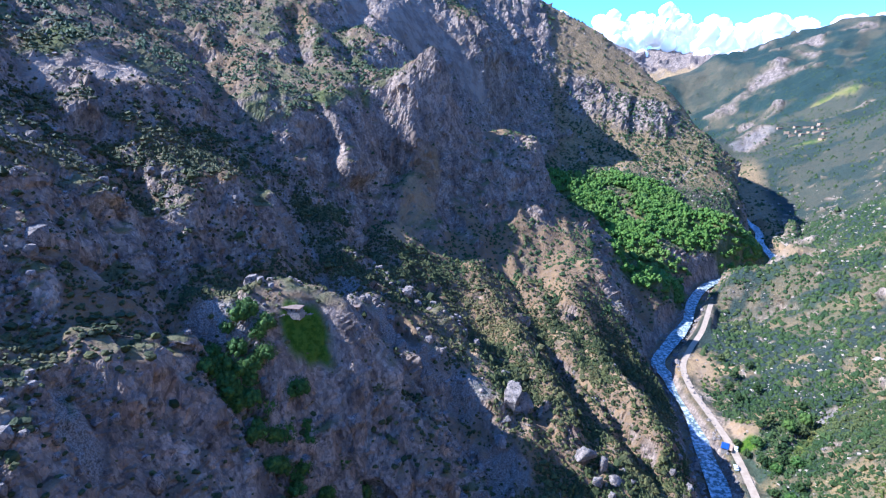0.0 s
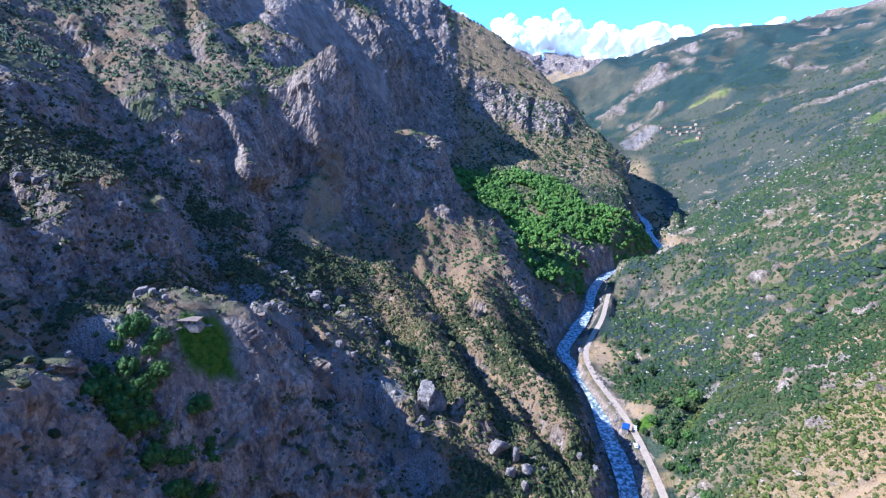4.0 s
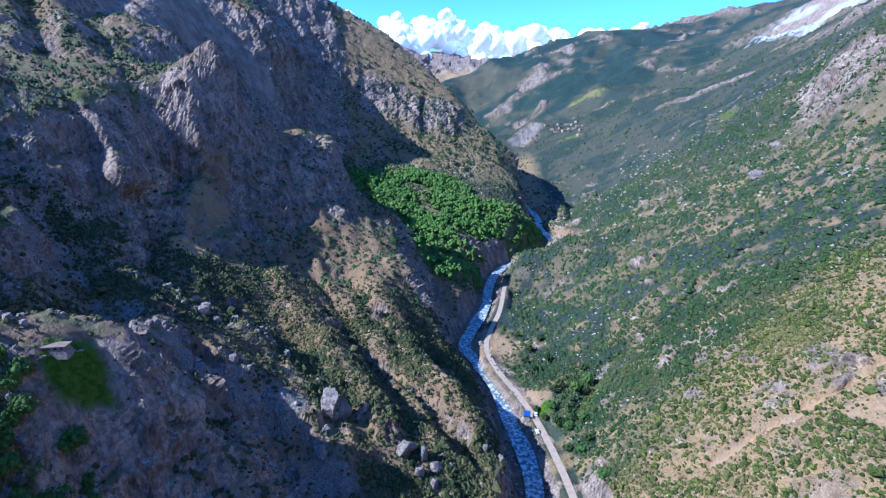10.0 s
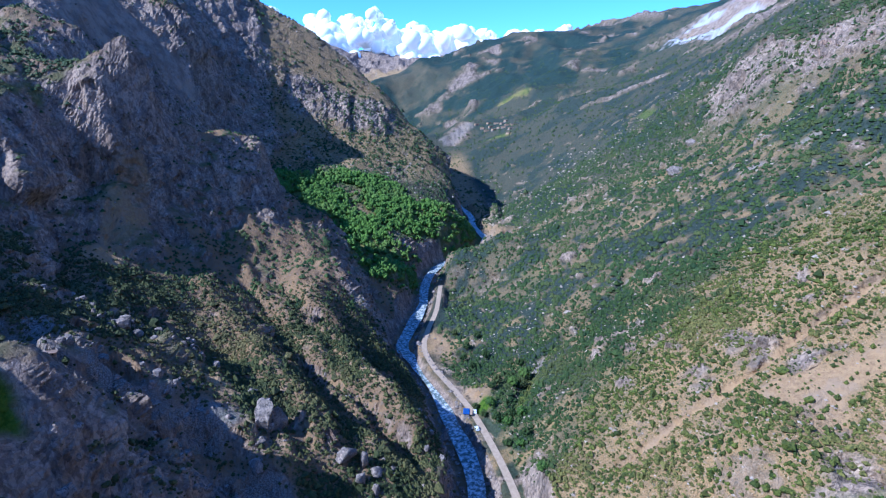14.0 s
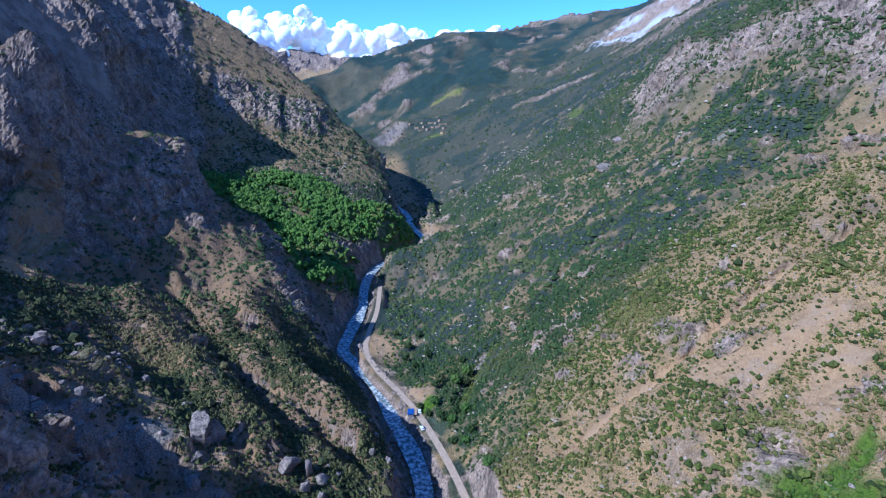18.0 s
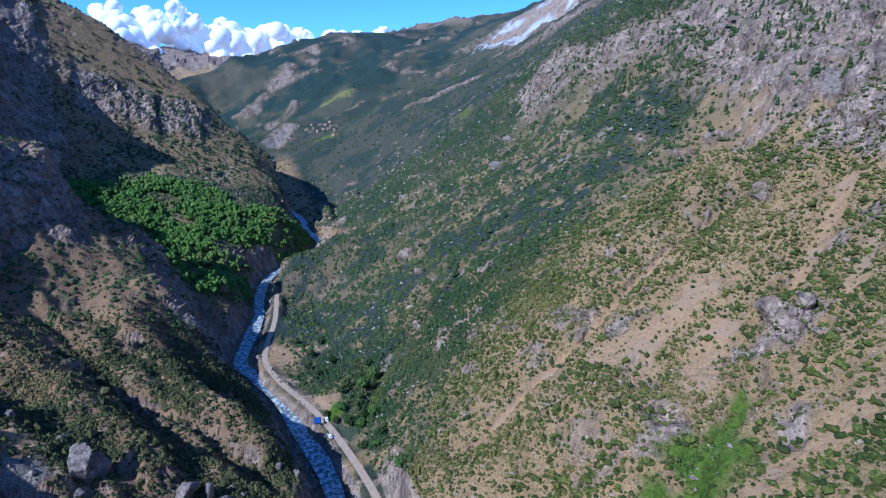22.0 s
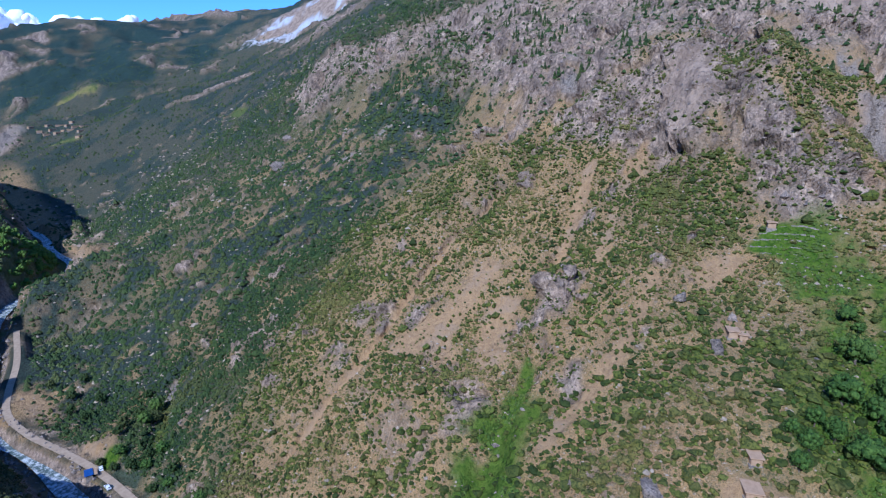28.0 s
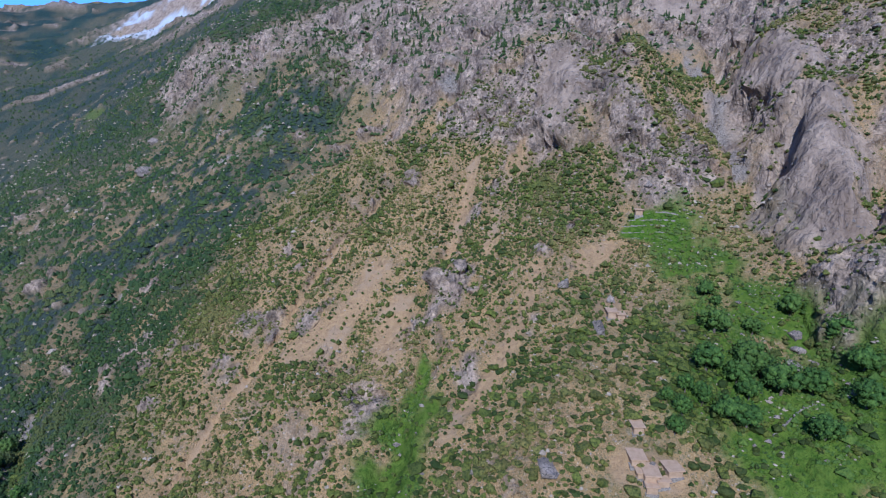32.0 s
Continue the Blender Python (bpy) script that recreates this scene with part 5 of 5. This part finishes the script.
place_trees(tree(9, ""), [((x + gully_spots.uniform(-5, 5), y + gully_spots.uniform(-6, 6)), gully_spots.uniform(2.0, 3.6), gully_spots.uniform(0.9, 1.2)) for x, y, _ in gully_line],
            "low dense tree crowding the shaded gully", "grove trees")

# houses on the right-hand terraces
house((142.8, -7.7), 12, 6.0, 4.6, 2.3, "mud-walled flat-roofed house on a stone footing")
house((140.0, -10.9), 8, 8.5, 4.4, 2.2, "long mud-plastered house with a flat earth roof", doors=2, windows=4)
house((140.9, -16.5), 20, 5.6, 4.6, 2.3, "small mud house with a flat pale roof beside the orchard")
house((136.5, -11.2), 5, 4.2, 3.4, 2.4, "low earth-roofed house on the lower terrace", windows=1)
house((138.2, -13.8), 14, 4.2, 3.6, 2.2, "low mud hut sharing a yard with other houses", windows=1, name="hut")
house((139.6, -8.9), 10, 4.0, 3.4, 2.1, "small mud hut beside a longer house", windows=1, name="hut")
house((150.5, -8.2), 14, 4.4, 3.4, 2.5, "small earth-roofed house among the scrub", windows=1)
house((189.2, -1.8), 10, 5.0, 3.6, 2.6, "pale mud house beside tall grey rocks")
house((188.1, -4.7), 10, 3.6, 3.0, 2.2, "small lean-to hut with an earth roof", doors=0, windows=1, name="hut")
house((240.3, -12.9), 6, 4.6, 3.4, 2.4, "mud house at the top edge of the terraces")
# houses on the ledge under the left-hand cliff
house((-55.9, 175.2), -12, 9.0, 3.6, 1.9, "long low flat-roofed stone house on a cliff ledge", doors=1, windows=3, roof=EARTH, wall=STONEWALL, plinth=0.4)
house((-41.9, 213.6), -5, 4.4, 3.6, 1.9, "low earth-roofed house on a spur", roof=EARTH, windows=1, plinth=0.4)


# hut and cars by the track
def kiosk(spot, turn):
    x, y = spot
    ob = thing("roadside_hut", x, y, turn, "small roadside hut under a blue tarpaulin roof", "hut")
    part("wall", boxes((-2.6, 2.6, -1.4, 1.4, -1.5, 2.2), jitter=0.06), STONEWALL, ob)
    part("roof", boxes((-3.0, 3.0, -1.8, 1.8, 2.2, 2.38), jitter=0.08, bevel=0.04), BLUE, ob, "blue tarpaulin roof")
    part("doorway", boxes((-0.5, 0.5, -1.48, -1.38, 0, 1.9)), SHADE, ob)
    part("awning", boxes((-2.8, 2.8, -3.4, -1.8, 1.95, 2.05), jitter=0.05), MUDROOF, ob)
    for sx in (-2.6, 2.6):
        part("post", boxes((sx - 0.07, sx + 0.07, -3.35, -3.2, -1.5, 1.96)), TIMBER, ob)
    return ob


def car(spot, turn, label, paint):
    x, y = spot
    ob = thing("car", x, y, turn, label, "car")
    bm = bmesh.new()
    prof = [(-2.15, 0.35), (2.15, 0.35), (2.2, 0.8), (1.25, 0.95), (0.7, 1.45), (-1.5, 1.48), (-2.05, 0.95), (-2.2, 0.8)]
    rows = [[bm.verts.new((px_, sy * (0.72 if pz_ > 1.2 else 0.85), pz_)) for px_, pz_ in prof] for sy in (-1, 1)]
    bm.faces.new(rows[0])
    bm.faces.new(rows[1][::-1])
    for k in range(8):
        bm.faces.new((rows[0][k], rows[1][k], rows[1][(k + 1) % 8], rows[0][(k + 1) % 8]))
    bmesh.ops.recalc_face_normals(bm, faces=bm.faces)
    bmesh.ops.bevel(bm, geom=bm.edges[:], offset=0.06, segments=1, affect="EDGES")
    body = part("body", bm, paint, ob)
    part("windscreen", boxes((0.85, 1.2, -0.62, 0.62, 1.0, 1.36)), GLASS, body)
    part("rear_window", boxes((-1.9, -1.62, -0.6, 0.6, 1.02, 1.36)), GLASS, body)
    for s in (-1, 1):
        part("side_window", boxes((-1.4, 0.6, s * 0.8 - 0.03, s * 0.8 + 0.03, 1.0, 1.36)), GLASS, body)
        for wx in (-1.35, 1.35):
            bm = bmesh.new()
            bmesh.ops.create_cone(bm, segments=14, cap_ends=True, radius1=0.34, radius2=0.34, depth=0.22, matrix=Matrix.Translation((wx, s * 0.78, 0.34)) @ Matrix.Rotation(1.5708, 4, "X"))
            w = part("wheel", bm, TYRE, ob)
            bm = bmesh.new()
            bmesh.ops.create_cone(bm, segments=10, cap_ends=True, radius1=0.19, radius2=0.17, depth=0.05, matrix=Matrix.Translation((wx, s * 0.9, 0.34)) @ Matrix.Rotation(1.5708, 4, "X"))
            part("rim", bm, SHEET, w)
    return ob


kiosk((134.0, 251.6), 60)
car((139.5, 251.3), 62, "white car parked on the gravel track", WHITE)
car((132.3, 236.2), 75, "pale estate car parked at the track's edge", WHITE)

# village on the far slope
for k, spot in enumerate([(786.4, 1396.3), (784.7, 1368.3), (805.8, 1379.5), (798.4, 1349.0), (811.6, 1347.0), (796.6, 1299.1), (813.3, 1305.9), (772.0, 1221.2), (831.5, 1364.4), (846.2, 1367.3), (828.5, 1389.9), (814.6, 1277.0), (790.3, 1435.3), (821.1, 1418.0), (736.2, 1175.2)]):
    house(spot, 150 + 13 * (k % 5), 11 + k % 4 * 2, 8, 4.5, "flat-roofed village house on the far terraces", roof=EARTH if k % 3 else MUDROOF, group="village houses", plinth=6, windows=3)

# boulders and outcrops
BIG = "huge cracked grey granite boulder on the scrubby slope"
BOULDERS = [
        ((23.0, 214.6), 5.5, 4.6, 7.0, 20, 6, BIG, 0), ((28.7, 215.5), 2.6, 3.4, 6.6, 50, -8, "tall split slab of granite beside a boulder", 1),
        ((17.1, 196.8), 4.4, 3.6, 2.8, 70, 12, "slanted grey boulder at the foot of a larger one", 2), ((20.9, 186.6), 2.2, 2.0, 2.0, 10, 0, "pale angular boulder in the scree", 3),
        ((49.9, 198.2), 5.0, 3.8, 4.2, 35, 14, "large tilted granite boulder above the river", 4), ((58.1, 196.8), 3.2, 2.6, 3.6, 80, 0, "split grey boulder in dry scrub", 5),
        ((54.3, 189.6), 3.4, 2.6, 2.6, 15, 0, "rounded grey boulder on the slope", 6), ((61.2, 190.6), 3.0, 3.0, 2.4, 60, 0, "weathered granite boulder among bushes", 2),
        ((405.0, 365.7), 9, 7, 4.5, 10, 8, "pale rock outcrop standing out of the woods", 1), ((478.4, 416.3), 8, 6, 4, 40, 8, "grey rock outcrop among dark trees", 3),
]
BOULDERS += [
        ((174.7, -53.2), 3.2, 2.4, 1.8, 10, 0, "whitish boulder among the orchard trees", 0), ((180.2, -56.8), 2.4, 1.8, 1.3, 60, 0, "pale grey boulder in the grass", 2),
        ((184.5, -56.2), 2.6, 2.2, 1.5, 30, 0, "cluster of grey boulders in the meadow", 4), ((175.1, -58.9), 1.6, 1.3, 1.0, 80, 0, "small pale boulder in the meadow", 6),
        ((137.1, 15.1), 4.6, 3.6, 2.4, 20, 4, "lone grey boulder in the scrub", 0), ((183.4, 1.8), 2.8, 2.2, 2.6, 40, 4, "grey rock beside the mud house", 1),
        ((195.4, -1.9), 1.8, 1.6, 1.6, 20, 0, "pale rock by the mud house", 3), ((206.5, 14.8), 3.0, 2.6, 2.2, 10, 0, "pale granite boulder on the slope", 6),
]
for spot, sx, sy, sz, turn, lean, label, kk in BOULDERS:
    boulder(spot, sx, sy, sz, turn, lean, label, kk, sink=0.55 if "outcrop" in label else 0.3, name="boulder" if sx < 6 else "rock_outcrop", category="boulder" if sx < 6 else "outcrop")

# loose stones
STONES = [(OCT_V * np.random.default_rng(k).uniform(0.6, 1.3, (6, 1)) + np.array((0, 0, 0.25)), OCT_F) for k in range(8)]
PALE = plain("pale_stone", (0.25, 0.195, 0.135), (0.40, 0.32, 0.23), 0.7)
p, i, j = sow((0.12 * scree + 0.012 * rock + 0.022 * lush + 0.035 * west * smooth(300, 230, RAD) * smooth(0.0, 0.35, n_patch + 0.4 * n_small)) * smooth(820, 650, RAD) * open_ground, 18000)
r = rng.gamma(1.8, 0.28, len(p)) + 0.15
scatter("scree", p, r, r * 0.8, STONES, ROCK, "loose grey stones and scree on the slopes", "stones")
BLOCKS = [(np.clip(ICO_V * 1.3, -g[:3], g[3:]) * g[None, :3] * 1.2 + np.array((0, 0, 0.3)), ICO_F) for g in [np.random.default_rng(70 + k).uniform(0.55, 1.0, 6) for k in range(8)]]
p, i, j = sow(west * (0.10 * rock + 0.12 * ledge) * smooth(310, 250, RAD) * smooth(-0.1, 0.3, n_small + 0.4 * n_patch) * open_ground, 4200)
r = rng.gamma(2.0, 0.36, len(p)) + 0.4
scatter("boulders", p, r, r * rng.uniform(0.7, 1.3, len(p)), BLOCKS, ROCK, "angular blocks fallen among the crags", "boulders")
p, i, j = sow((0.13 * east * smooth(-0.2, 0.3, n_small) * smooth(420, 300, RAD) + 0.020 * shady * smooth(-0.25, 0.3, n_small)) * (1 - 0.7 * bare) * smooth(1150, 800, RAD) * open_ground * (1 - wood), 34000)
r = (rng.gamma(1.8, 0.17, len(p)) + 0.12) * (1 + smooth(250, 600, RAD[i, j]) * 1.6)
scatter("scree", p, r, r * 0.6, [cap() for _ in range(10)], PALE, "pale stones and bleached dead brush between the bushes", "stones")
p, i, j = sow(0.22 * smooth(9.5, 7.5, dist_water) * smooth(4.5, 6.0, dist_water) * smooth(700, 600, RAD), 2500)
r = rng.gamma(2.0, 0.35, len(p)) + 0.2
p[:, 2] = np.maximum(p[:, 2], -1)
scatter("river_stones", p, r, r * 0.8, STONES, ROCK, "grey boulders along the river banks", "stones")

# dry stone terrace walls
def terrace_wall(line, label="dry stone terrace wall edging a green field"):
    pts = spline([(q[0], q[1], 0) for q in line], 1.2)
    bm = bmesh.new()
    for (x0, y0, _), (x1, y1, _) in zip(pts, pts[1:]):
        g = ground_z((x0 + x1) / 2, (y0 + y1) / 2)
        a = math.atan2(y1 - y0, x1 - x0)
        n0 = len(bm.verts)
        box(bm, -0.66, 0.66, -0.22, 0.22, -0.8, random.uniform(-0.15, 0.14), jitter=0.16)
        bm.verts.ensure_lookup_table()
        m = pose((x0 + x1) / 2, (y0 + y1) / 2, g, 0, 0, math.degrees(a))
        for v in bm.verts[n0:]:
            v.co = m @ v.co
    me = bpy.data.meshes.new("terrace_wall")
    bm.to_mesh(me)
    bm.free()
    me.materials.append(STONEWALL)
    return tagged(new("terrace_wall", me), label, "wall", "terrace walls")


for line in ([(239.5, -12.0), (238.9, -19.4), (237.6, -27.8)], [(238.5, -9.3), (236.5, -17.2), (235.1, -26.5)], [(236.8, -6.6), (234.6, -16.1), (232.5, -25.7)], [(234.2, -5.5), (232.0, -15.0), (229.9, -25.1)],
             [(230.7, -4.8), (229.3, -14.8), (226.5, -24.8)], [(212.6, -26.4), (211.2, -32.8), (207.6, -37.8)], [(150.4, -42.2), (157.1, -50.7), (158.7, -56.5)], [(185.7, -55.6), (188.6, -49.7), (194.3, -44.3)],
             [(142.3, -46.7), (145.8, -55.0), (147.0, -63.8)], [(-59.8, 172.0), (-53.4, 175.7), (-46.2, 181.4)]):
    terrace_wall(line)


# ---- clouds over the far ranges ----
def cloud_material():
    m, n, l, b = material("cloud", 1.0)
    b.inputs["Base Color"].default_value = (0.92, 0.92, 0.93, 1)
    b.inputs["Emission Color"].default_value = (0.86, 0.93, 1.0, 1)
    b.inputs["Emission Strength"].default_value = 0.10
    return m


def cloud(name, a0, a1, base, top, count, seed, label):
    """A bank of cumulus far behind the mountains, between two headings, from base to top (degrees up)."""
    g = np.random.default_rng(seed)
    vs, fs, n0 = [], [], 0
    for k in range(count):
        u = g.uniform(0, 1)
        env = 0.55 + 0.45 * abs(math.sin(u * 7.3 + seed) * math.sin(u * 3.1 + 1.0 + seed)) 
        a = math.radians(a0 + (a1 - a0) * u)
        e = math.radians(base + (top - base) * env * g.uniform(0, 1) ** 0.8)
        r = g.uniform(28, 85) * (1.15 - 0.5 * (math.degrees(e) - base) / (top - base))
        d = g.uniform(4350, 4600)
        c = np.array((d * math.cos(e) * math.sin(a), d * math.cos(e) * math.cos(a), 172 + d * math.sin(e)))
        v = ICO2_V * r
        q = (v + c) / 40
        v = v * (1 + 0.30 * fbm(q[:, 0], q[:, 1], q[:, 2], 3, seed))[:, None]
        vs.append(v + c)
        fs.append(ICO2_F + n0)
        n0 += len(v)
    ob = new(name, tri_mesh(name, np.concatenate(vs), np.concatenate(fs), CLOUD))
    return tagged(ob, label, "cloud", kind="structure")


CLOUD = cloud_material()
cloud("backdrop_cloud", 13, 38, 3.4, 8.3, 330, 3, "bright white cumulus bank behind the far ridges")
cloud("backdrop_cloud", 4, 17, 3.5, 8.4, 110, 5, "thinner white cloud over the second mountain")
